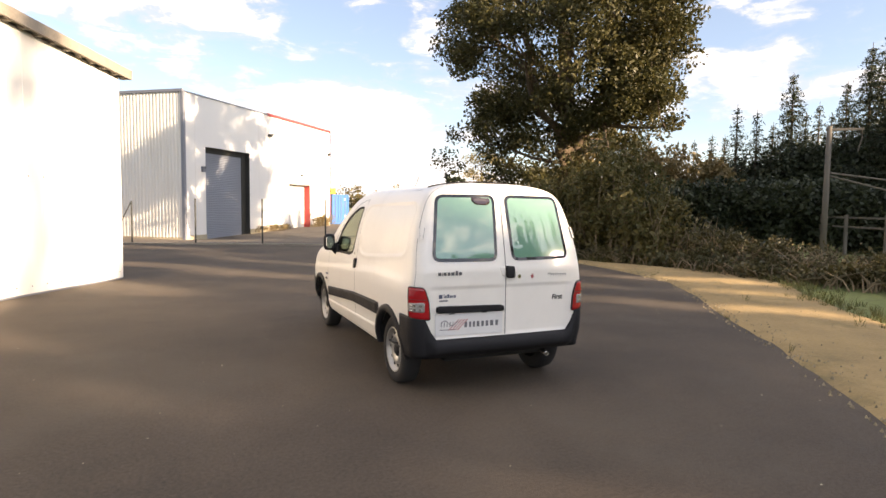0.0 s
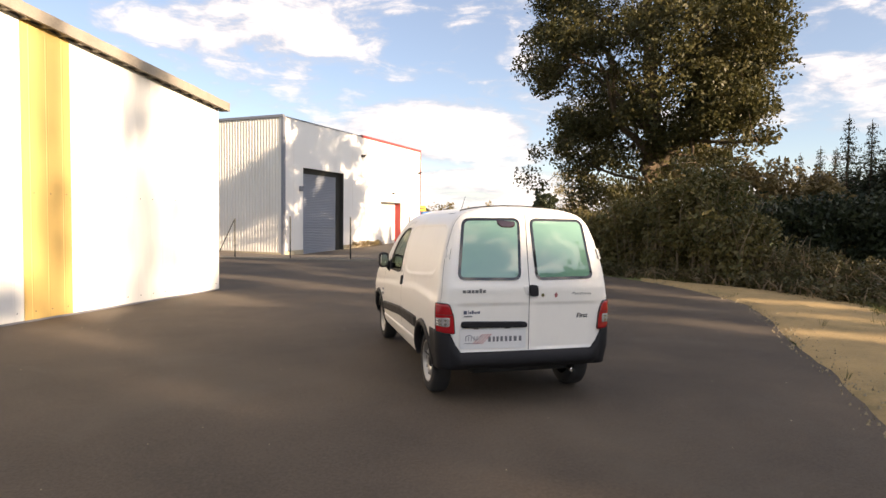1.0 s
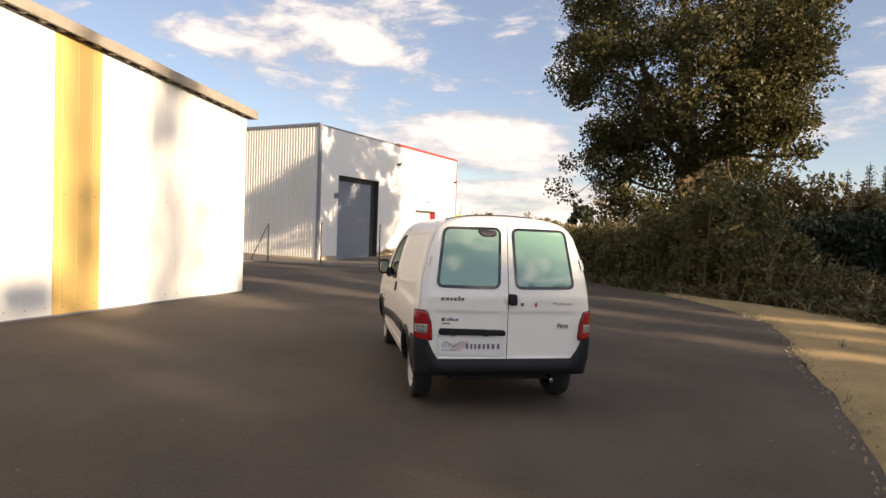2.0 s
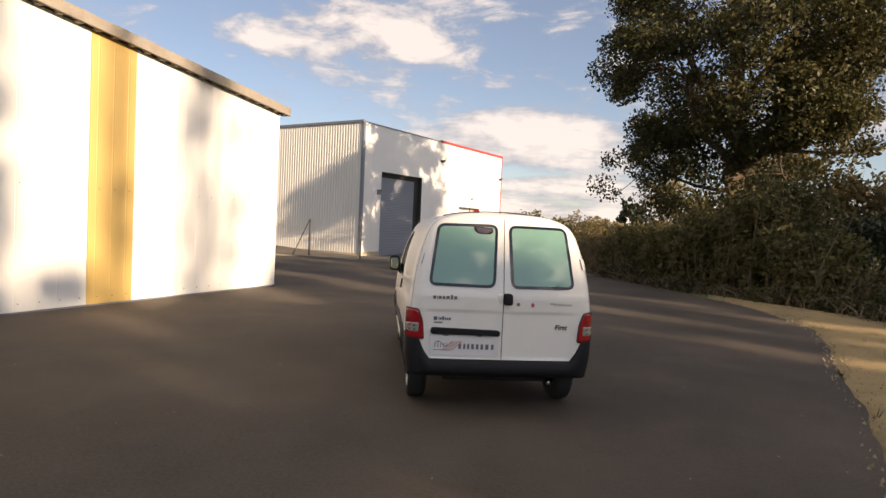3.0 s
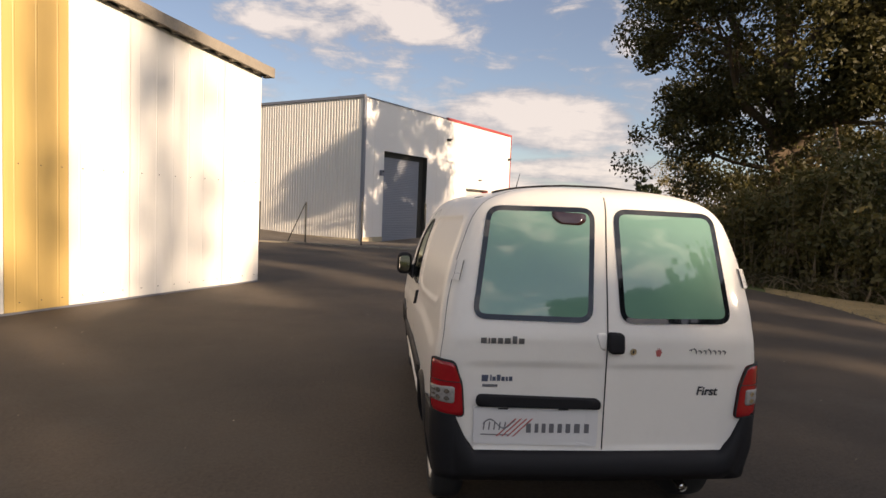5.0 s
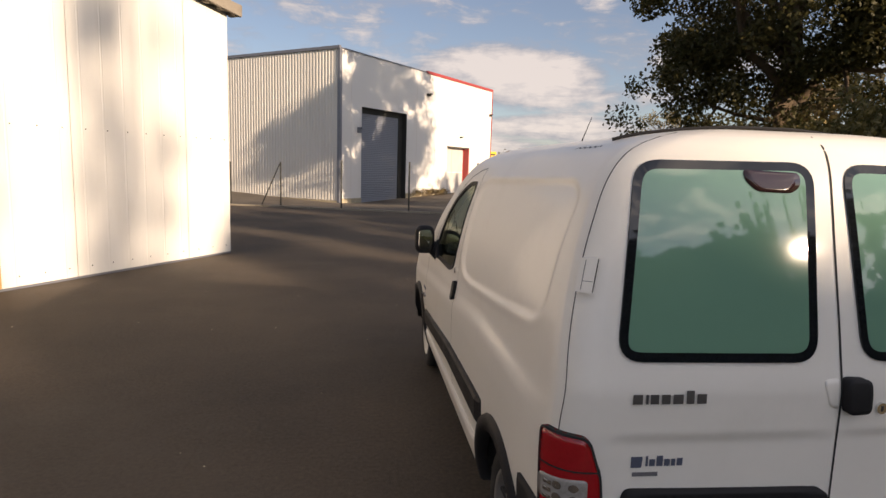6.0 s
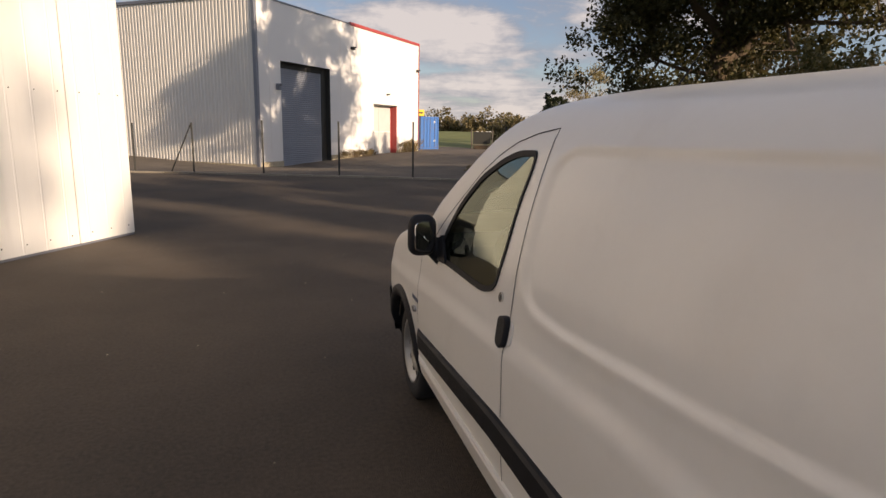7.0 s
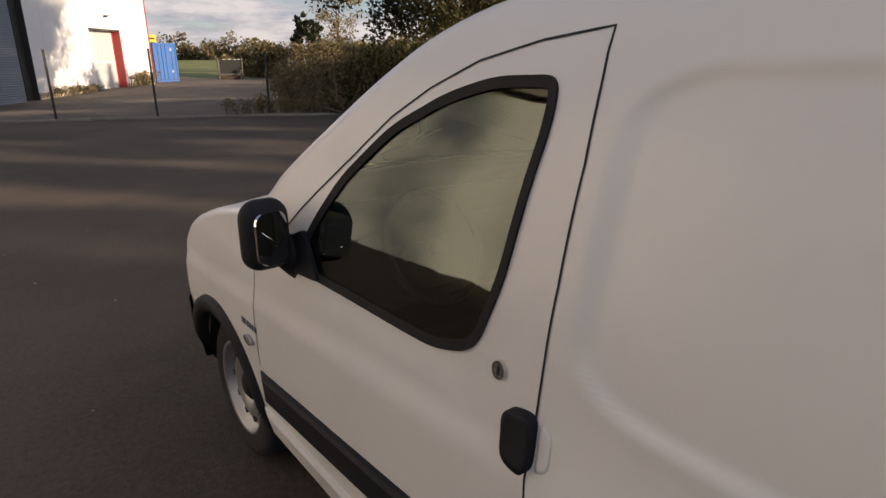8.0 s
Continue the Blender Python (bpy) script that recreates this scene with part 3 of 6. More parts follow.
    bm = bmesh.new(); add_box(bm, (-0.02, 0.34, 6.6), (0.56, 14, 6.72)); add_box(bm, (0.5, 0.34, 0), (0.56, 0.4, 6.6)); part("red_cap", bm, M_RED, e)
    box_part("roof", (0.02, 0.6, 6.55), (0.48, 13.9, 6.59), M_TRIM, e)


build_far_hall()


# ---- fence posts ----
def build_posts():
    first = None
    spots = [(-6.3, 22.98, 1.66), (-4.33, 22.4, 1.70), (-2.0, 21.6, 1.82), (0.5, 20.8, 1.83), (2.87, 19.85, 1.86), (5.75, 18.75, 1.75)]
    for i, (x, y, hh) in enumerate(spots):
        p = thing("fence_post", (x, y, 0), random.uniform(-10, 10), "dark steel fence post standing behind the kerb", "fence post", "fence posts")
        bm = bmesh.new(); add_box(bm, (-0.028, -0.028, -0.15), (0.028, 0.028, hh), 0.004)
        part("shaft", bm, M_POST, p)
        bm = bmesh.new(); add_box(bm, (-0.034, -0.034, hh), (0.034, 0.034, hh + 0.012), 0.003)
        part("cap", bm, M_POST, p)
        if i == 1:
            bm = bmesh.new(); tube(bm, [(-0.03, 0, hh - 0.06), (-0.80, 0.35, 0.0)], 0.022, 6)
            part("brace", bm, M_POST, p, "slanting brace")
            p["label"] = "dark steel end post with a slanting brace"


build_posts()


# pale grit and fallen leaves on the asphalt
def build_grit():
    rng = random.Random(3)
    bm = bmesh.new()
    for k in range(260):
        x, y = rng.uniform(-6, 6), rng.uniform(-5, 20)
        if (x + 3.69) * 0.867 + (y - 9.90) * -0.498 < 0.3:
            continue
        r = rng.uniform(0.003, 0.010)
        c = Vector((x, y, 0.004 + r * 0.25))
        vs = [bm.verts.new(c + Vector((r * math.cos(a + rng.uniform(-.3, .3)), r * rng.uniform(0.6, 1.0) * math.sin(a), -r * 0.3))) for a in (0, 1.25, 2.5, 3.8, 5.0)]
        t = bm.verts.new(c + Vector((0, 0, r * 0.35)))
        for i in range(5):
            bm.faces.new((vs[i], vs[(i + 1) % 5], t))
    tagged(part("grit", bm, M_PLINTH), "scattered pale grit and dry leaves on the asphalt", "grit", kind="stuff")


build_grit()


# ---- vegetation ----
def leaf_mesh(name, centres, sizes, mat, parent=None, rng=None, flat=0.0, ratio=0.5):
    """Many small kite-shaped leaves, one island each."""
    n = len(centres)
    a = rng.normal(size=(n, 3)); a /= np.linalg.norm(a, axis=1)[:, None]
    b = rng.normal(size=(n, 3)); b -= a * (a * b).sum(1)[:, None]; b /= np.linalg.norm(b, axis=1)[:, None]
    if flat:
        a[:, 2] *= 1 - flat; a /= np.linalg.norm(a, axis=1)[:, None]
    s = np.asarray(sizes)[:, None]
    v = np.stack([centres - a * s, centres + b * s * ratio, centres + a * s, centres - b * s * ratio], 1).reshape(-1, 3)
    me = bpy.data.meshes.new(name)
    me.vertices.add(4 * n); me.loops.add(4 * n); me.polygons.add(n)
    me.vertices.foreach_set("co", v.astype(np.float32).ravel())
    me.loops.foreach_set("vertex_index", np.arange(4 * n, dtype=np.int32))
    me.polygons.foreach_set("loop_start", np.arange(0, 4 * n, 4, dtype=np.int32))
    me.update()
    me.validate()
    me.materials.append(mat)
    ob = new(name, me)
    if parent is not None:
        ob.parent = parent
    return ob


def clump_points(rng, centres, radii, counts, squash=0.8):
    out = []
    for c, r, k in zip(centres, radii, counts):
        d = rng.normal(size=(k, 3)); d /= np.linalg.norm(d, axis=1)[:, None]
        q = d * (rng.random(k) ** 0.45)[:, None] * r
        q[:, 2] *= squash
        out.append(np.asarray(c) + q)
    return np.concatenate(out)


def branch(bm, rng, p, d, length, r, depth, tips, bend=0.25, up=0.1):
    pts, rad = [Vector(p)], [r]
    d = Vector(d).normalized()
    n = 5
    for i in range(n):
        d = (d + Vector(rng.normal(size=3)) * bend * 0.5 + Vector((0, 0, up * 0.3))).normalized()
        pts.append(pts[-1] + d * length / n)
        rad.append(r * (1 - 0.75 * (i + 1) / n))
    tube(bm, pts, rad, 6 if r > 0.05 else 4, cap=False)
    tips.append(pts[-1]); tips.append(pts[-2])
    if depth > 0:
        for k in range(3 if depth > 1 else 2):
            i = int(rng.integers(2, n + 1))
            side_d = (d + Vector(rng.normal(size=3)) * 0.8).normalized()
            branch(bm, rng, pts[i], side_d, length * float(rng.uniform(0.45, 0.7)), rad[i] * 0.8 + 0.004, depth - 1, tips, bend, up)


def oak():
    rng = np.random.default_rng(11)
    t = thing("oak_tree", (12.6, 17.0, 0), 0, "large dark oak with thinning olive-brown autumn leaves", "tree")
    bm = bmesh.new()
    trunk = [(0.05, 0, -0.2), (0, 0, 0.6), (-0.08, 0, 1.8), (-0.05, 0.05, 3.0), (0.05, 0.1, 4.4), (-0.1, 0.1, 6.0), (-0.25, 0.1, 8.0), (-0.2, 0, 10.2)]
    tube(bm, trunk, [0.50, 0.36, 0.32, 0.31, 0.24, 0.19, 0.12, 0.05], 14)
    tips = []
    limbs = [(2.6, (0.8, -0.5, 0.95), 3.6, 0.15), (3.3, (-0.8, -0.4, 0.75), 3.6, 0.13), (4.0, (-0.6, 0.5, 0.9), 3.2, 0.12), (4.4, (0.6, 0.5, 0.9), 3.4, 0.13),
             (5.0, (-0.9, -0.1, 0.6), 3.2, 0.11), (5.4, (0.8, -0.4, 0.7), 3.2, 0.11), (6.0, (0.2, -0.9, 0.8), 2.8, 0.10), (6.6, (-0.6, 0.5, 0.9), 2.6, 0.09),
             (7.2, (0.7, 0.1, 0.9), 2.6, 0.09), (8.0, (-0.5, -0.4, 1), 2.2, 0.08), (8.6, (0.4, 0.3, 1), 2.0, 0.07), (2.6, (-0.9, 0.2, 0.25), 2.6, 0.07), (3.6, (0.3, -0.95, 0.4), 3.0, 0.10), (2.9, (0.7, 0.6, 0.3), 2.8, 0.08)]
    for z, d, ln, r in limbs:
        x = interp(z, [p[2] for p in trunk], [p[0] for p in trunk])
        branch(bm, rng, (x, 0.05, z), d, ln, r, 2, tips)
    # the crown is broad, but shallow towards the yard
    v = Vector((0.75, 0.66, 0.0))
    grow = Matrix.Diagonal((1.44, 1.44, 1.36, 1.0))
    for i in range(2):
        for j in range(2):
            grow[i][j] -= 0.36 * v[i] * v[j]
    part("trunk", bm, M_BARK, t, "dark furrowed trunk and limbs", smooth=True).data.transform(grow)
    # crown clumps on the outside of an uneven egg, and round the branch tips
    cs, rs, ks = [], [], []
    for k in range(265):
        d = rng.normal(size=3); d /= np.linalg.norm(d)
        if d[2] < -0.75:
            continue
        shell = rng.uniform(0.62, 1.0)
        wob = 1 + 0.22 * noise.noise((d[0] * 2.1, d[1] * 2.1, d[2] * 2.1 + 3))
        hz = 6.3 if d[2] > 0 else 3.9
        rx = 4.35 if d[2] > -0.3 else 3.8
        c = np.array([d[0] * rx, d[1] * rx, 7.0 + d[2] * hz]) * np.array([shell * wob, shell * wob, 1.0])
        q = 0.82 * c[0] - 0.57 * c[1]
        if q > 2.2:
            c = c - np.array([0.82, -0.57, 0.0]) * (q - 2.2) * 0.5
        elif q < -3.0:
            c = c - np.array([0.82, -0.57, 0.0]) * (q + 3.0) * 0.5
        if q > 0.6 and c[2] < 3.7:
            continue
        cs.append(c); rs.append(rng.uniform(0.4, 0.8)); ks.append(int(rng.integers(230, 430)))
    for k in range(74):
        a, rr = rng.uniform(0, 6.28), 3.4 * math.sqrt(rng.random())
        cs.append(np.array([math.cos(a) * rr, math.sin(a) * rr, rng.uniform(4.6, 12.0)])); rs.append(rng.uniform(0.5, 0.9)); ks.append(int(rng.integers(200, 340)))
    # low boughs on the yard side, open under the spreading limb
    for k in range(95):
        q, w = rng.uniform(-2.7, 0.5), rng.uniform(-1.7, 1.7)
        cs.append(np.array([0.82 * q + 0.57 * w, -0.57 * q + 0.82 * w, rng.uniform(1.7, 4.8)])); rs.append(rng.uniform(0.35, 0.7)); ks.append(int(rng.integers(110, 220)))
    for k in range(62):
        q, w = rng.uniform(0.6, 3.0), rng.uniform(-1.8, 1.8)
        cs.append(np.array([0.82 * q + 0.57 * w, -0.57 * q + 0.82 * w, rng.uniform(3.1, 6.8)])); rs.append(rng.uniform(0.3, 0.6)); ks.append(int(rng.integers(130, 240)))
    for p in tips:
        q = 0.82 * p.x - 0.57 * p.y
        if p.z > (2.4 if q < 0 else 3.4) and -4.2 < q < 4.0 and math.hypot(p.x, p.y) < 4.7:
            cs.append(np.array(p)); rs.append(rng.uniform(0.3, 0.6)); ks.append(int(rng.integers(40, 90)))
    pts = clump_points(rng, cs, rs, ks)
    pts = pts @ np.array(grow.to_3x3()).T
    away = 0.755 * pts[:, 0] + 0.656 * pts[:, 1]
    pts = pts[pts[:, 2] < 13.0 + 2.2 * np.minimum(0, away + 2.4) + 9.0 * (away > -2.4)]
    pts = pts + np.outer(0.26 * np.maximum(0, 0.755 * pts[:, 0] + 0.656 * pts[:, 1]), (0.755, 0.656, 0.0))
    leaf_mesh("crown", pts, rng.uniform(0.06, 0.115, len(pts)), M_OAKLEAF, t, rng)


oak()


def polar(az, r, base=(-2.56, -4.49)):
    return base[0] + r * math.sin(radians(az)), base[1] + r * math.cos(radians(az))


def line_at(line, s):
    ls = [0.0]
    for a, b in zip(line, line[1:]):
        ls.append(ls[-1] + math.hypot(b[0] - a[0], b[1] - a[1]))
    s *= ls[-1]
    return interp(s, ls, [p[0] for p in line]), interp(s, ls, [p[1] for p in line])


def thicket(name, line, depth, height, n_clumps, per, mat, label, seed, size=(0.05, 0.1), zmin=0.1, stems=120, category="hedge", r=(0.3, 0.65), hvar=0.4):
    rng = np.random.default_rng(seed)
    h = thing(name, (0, 0, 0), 0, label, category, kind="stuff")
    cs, rs, ks = [], [], []
    for k in range(n_clumps):
        s = rng.random()
        x, y = line_at(line, s)
        top = height(s) * (1 + hvar * noise.noise((x * 0.5, y * 0.5, seed)))
        z = zmin + (top - zmin) * rng.random() ** 0.8
        cs.append((x + rng.uniform(-1, 1) * depth / 2, y + rng.uniform(-1, 1) * depth / 2, z))
        rs.append(rng.uniform(*r)); ks.append(int(rng.integers(per // 2, per)))
    pts = clump_points(rng, cs, rs, ks, 0.95)
    pts = pts[pts[:, 2] > 0.0]
    leaf_mesh("foliage", pts, rng.uniform(*size, len(pts)), mat, h, rng)
    if stems:
        bm = bmesh.new()
        for k in range(stems):
            s = rng.random()
            x, y = line_at(line, s)
            x += rng.uniform(-1, 1) * depth / 2; y += rng.uniform(-1, 1) * depth / 2
            tp = height(s) * rng.uniform(0.5, 1.1)
            lean = rng.normal(size=2) * 0.25
            tube(bm, [(x, y, -0.1), (x + lean[0] * 0.4, y + lean[1] * 0.4, tp * 0.5), (x + lean[0] * 1.3, y + lean[1] * 1.3, tp)], [0.022, 0.016, 0.005], 4, cap=False)
        part("stems", bm, M_TWIG, h)
    return h


HEDGE_LINE = [(10.6, 9.0), (10.2, 11.5), (9.3, 14.6), (8.6, 17.2), (9.2, 19.8)]
thicket("hedge", HEDGE_LINE, 1.9, lambda s: interp(s, [0, 0.06, 0.31, 0.67, 1.0], [1.0, 2.3, 2.8, 1.8, 0.7]), 520, 150, M_HEDGELEAF, "dense dark green and brown hedgerow thicket", 5, hvar=0.75, stems=380)
thicket("rough_weeds", [(12.5, 0.5), (11.6, 4.0), (11.1, 8.0), (10.8, 9.6)], 1.7, lambda s: interp(s, [0, 0.5, 0.8, 1], [0.45, 0.7, 0.9, 1.6]), 430, 80, M_FOOTWEED, "rough dark weeds and brambles beyond the verge", 17, size=(0.025, 0.065), stems=520, category="weeds", r=(0.1, 0.34), hvar=1.3)
thicket("bramble", [(8.2, 17.3), (7.7, 19.0), (8.0, 21.0), (9.2, 24)], 1.6, lambda s: interp(s, [0, 0.5, 1], [1.6, 1.5, 1.1]), 210, 120, M_BRAMBLE, "tangled bramble at the end of the hedgerow", 6, size=(0.025, 0.06), stems=340)
thicket("weeds", [(11.0, 2.5), (10.0, 5.5), (9.9, 8.2), (9.3, 10.8), (8.7, 12.5), (8.0, 14.6), (7.6, 16.9), (8.0, 18.6)], 0.9, lambda s: 0.36, 230, 60, M_FOOTWEED, "dry weeds and grass at the hedge foot", 7, size=(0.03, 0.08), stems=420, category="weeds", r=(0.12, 0.34), hvar=1.1)
thicket("wall_weeds", [(6.7, 41.2), (7.6, 42.3), (8.5, 43.4)], 0.7, lambda s: 0.65, 24, 130, M_BRAMBLE, "weeds growing along the far hall foot", 9, size=(0.025, 0.06), stems=40, category="weeds", r=(0.14, 0.28))
thicket("plinth_weeds", [(1.95, 35.0), (3.4, 36.75), (4.75, 38.5)], 0.5, lambda s: 0.24, 34, 90, M_BRAMBLE, "dry weeds and dead leaves along the plinth", 16, size=(0.02, 0.05), stems=50, category="weeds", r=(0.1, 0.2))
thicket("kerb_weeds", [(4.6, 19.3), (6.4, 18.6), (7.8, 17.8)], 0.6, lambda s: 0.5, 40, 110, M_BRAMBLE, "low dry weeds behind the kerb", 10, size=(0.02, 0.05), stems=70, category="weeds", r=(0.15, 0.3))
thicket("garden_hedge", [(26, 2.5), (23, 11), (20.5, 15.5), (17, 19)], 2.0, lambda s: 2.6, 420, 110, M_NEEDLE, "dark clipped conifer hedge behind the garden", 8, hvar=0.2, size=(0.08, 0.15), stems=0, r=(0.5, 0.9))


thicket("conifer_wood", [polar(47.0, 44), polar(52, 42), polar(57, 39), polar(64, 36), polar(74, 34)], 4.0, lambda s: interp(s, [0, 0.3, 1], [3.6, 4.8, 5.6]), 1000, 130, M_NEEDLE, "dark dense conifer wood behind the garden", 12, size=(0.08, 0.15), stems=0, category="woods", r=(0.7, 1.3), hvar=0.3)


thicket("olive_trees", [polar(33, 33), polar(38, 35), polar(43, 36), polar(49, 37)], 3.0, lambda s: interp(s, [0, 0.5, 1], [4.6, 5.3, 5.0]), 200, 100, M_BRAMBLE, "olive-brown trees behind the hedgerow", 14, size=(0.1, 0.2), stems=60, category="trees", r=(0.5, 1.0), hvar=0.5)


def spruce(seed, height, spread, dense=1.0):
    rng = np.random.default_rng(seed)
    t = thing("spruce_tree", (0, 0, 0), 0, "tall dark spruce with sparse upper branches", "tree", "spruce row")
    bm = bmesh.new()
    tube(bm, [(0, 0, -0.3), (0.03, 0, height * 0.5), (0, 0.02, height)], [0.16, 0.09, 0.012], 7, cap=False)
    pts, sz = [], []
    z = 0.6
    while z < height - 0.15:
        f = 1 - z / height
        ln = spread * (f ** 0.8) * rng.uniform(0.75, 1.1) + 0.12
        k = int(rng.integers(4, 7))
        a0 = rng.uniform(0, 6.28)
        for j in range(k):
            a = a0 + 6.283 * j / k + rng.normal() * 0.2
            l2 = ln * rng.uniform(0.6, 1.1)
            droop = 0.22 * l2
            tip = (math.cos(a) * l2, math.sin(a) * l2, z - droop + 0.1 * l2)
            mid = (math.cos(a) * l2 * 0.5, math.sin(a) * l2 * 0.5, z - droop * 0.7)
            tube(bm, [(0, 0, z), mid, tip], [0.02 * f + 0.008, 0.012, 0.004], 3, cap=False)
            m = max(6, int(46 * l2 * dense))
            s = rng.random(m) ** 0.7
            q = np.outer(s, np.array(tip) - np.array((0, 0, z))) + np.array((0, 0, z)) + rng.normal(size=(m, 3)) * (0.06 + 0.05 * l2 * s[:, None])
            q[:, 2] -= 0.05 + 0.10 * rng.random(m)
            pts.append(q)
            sz.append(rng.uniform(0.06, 0.14, m))
        z += rng.uniform(0.2, 0.34)
    part("trunk", bm, M_BARK, t)
    leaf_mesh("crown", np.concatenate(pts), np.concatenate(sz), M_NEEDLE, t, rng, ratio=0.28)
    return t


def spruces():
    kinds = [spruce(21, 9.5, 2.4, 1.1), spruce(22, 9.0, 1.9, 0.6), spruce(23, 11.0, 2.9, 1.3)]
    rng = random.Random(4)
    spots = [(46.2, 42, 1, 0.68), (47.6, 42, 1, 0.72), (48.6, 43, 1, 0.72), (49.5, 40, 1, 0.88), (51.0, 40, 1, 0.84), (52.2, 42, 1, 0.78), (53.5, 40, 0, 1.0), (54.5, 41, 1, 0.82), (55.4, 40, 1, 0.86), (56.3, 42, 1, 0.82), (57.2, 39, 0, 0.90), (58.7, 38, 2, 0.93), (59.8, 37, 0, 1.1), (61.2, 36, 2, 1.0), (64, 35, 2, 1.0), (67, 34, 2, 0.95), (70, 33, 0, 1.1), (73, 32, 2, 0.95)]
    used = set()
    for az, r, k, s in spots:
        x, y = polar(az, r)
        m = pose(x, y, 0, 0, 0, rng.uniform(0, 360)) @ Matrix.Diagonal((s, s, s, 1))
        if k not in used:
            kinds[k].matrix_world = m; used.add(k)
        else:
            o = copy_thing(kinds[k], m)
            o.matrix_world = m
    return kinds


SPRUCE = spruces()


def broad_tree(name, at, height, width, mat, label, seed, clumps=90, per=120, size=(0.08, 0.16), squash=0.85, low=0.25, group=""):
    rng = np.random.default_rng(seed)
    t = thing(name, (*at, 0), 0, label, "tree", group)
    bm = bmesh.new()
    tips = []
    tube(bm, [(0, 0, -0.3), (0.1, 0, height * 0.35), (-0.05, 0.1, height * 0.75)], [0.03 * height * 0.6, 0.02 * height * 0.6, 0.03], 8, cap=False)
    for k in range(9):
        z = height * rng.uniform(0.2, 0.7)
        a = rng.uniform(0, 6.28)
        branch(bm, rng, (0, 0, z), (math.cos(a), math.sin(a), 0.9), width * 0.45, 0.05, 1, tips)
    part("trunk", bm, M_BARK, t)
    cs, rs, ks = [], [], []
    for k in range(clumps):
        d = rng.normal(size=3); d /= np.linalg.norm(d)
        s = rng.uniform(0.5, 1.0) * (1 + 0.25 * noise.noise((d[0] * 2, d[1] * 2, d[2] * 2 + seed)))
        c0 = height * (low + (1 - low) / 2)
        cs.append((d[0] * width / 2 * s, d[1] * width / 2 * s, c0 + d[2] * height * (1 - low) / 2 * s * 0.95))
        rs.append(rng.uniform(0.08, 0.16) * width); ks.append(int(rng.integers(per // 2, per)))
    pts = clump_points(rng, cs, rs, ks, squash)
    pts = pts[pts[:, 2] > 0.05]
    leaf_mesh("crown", pts, rng.uniform(*size, len(pts)), mat, t, rng)
    return t


# trees beyond the yard
broad_tree("far_tree", polar(28.6, 62, (-1.7, 0.3)), 9.0, 5.0, M_PALELEAF, "pale yellowing half-bare tree above the far bushes", 31, clumps=46, per=70, size=(0.07, 0.15), low=0.3)
broad_tree("far_tree", polar(26.0, 58, (-1.7, 0.3)), 5.8, 2.7, M_NEEDLE, "dark evergreen tree beyond the yard", 32, clumps=60, per=120, size=(0.1, 0.2), low=0.1)
thicket("far_woods", [polar(6, 125), polar(12, 110), polar(16, 118), polar(20, 105), polar(24, 112), polar(33, 105), polar(45, 120), polar(60, 110), polar(80, 100)], 6.0, lambda s: 3.3, 1100, 70, M_FARLEAF, "distant autumn treeline beyond the meadow", 34, size=(0.18, 0.36), stems=0, category="woods", r=(0.7, 1.4), hvar=0.9)
thicket("far_bushes", [polar(20.8, 60, (-1.7, .3)), polar(23, 57, (-1.7, .3)), polar(28, 52, (-1.7, .3)), polar(35, 45, (-1.7, .3))], 3.0, lambda s: interp(s, [0, .5, 1], [2.2, 2.4, 2.6]), 260, 90, M_FARLEAF, "brown and green bushes beside the meadow", 35, size=(0.1, 0.2), stems=60, category="bushes", r=(0.5, 0.9))

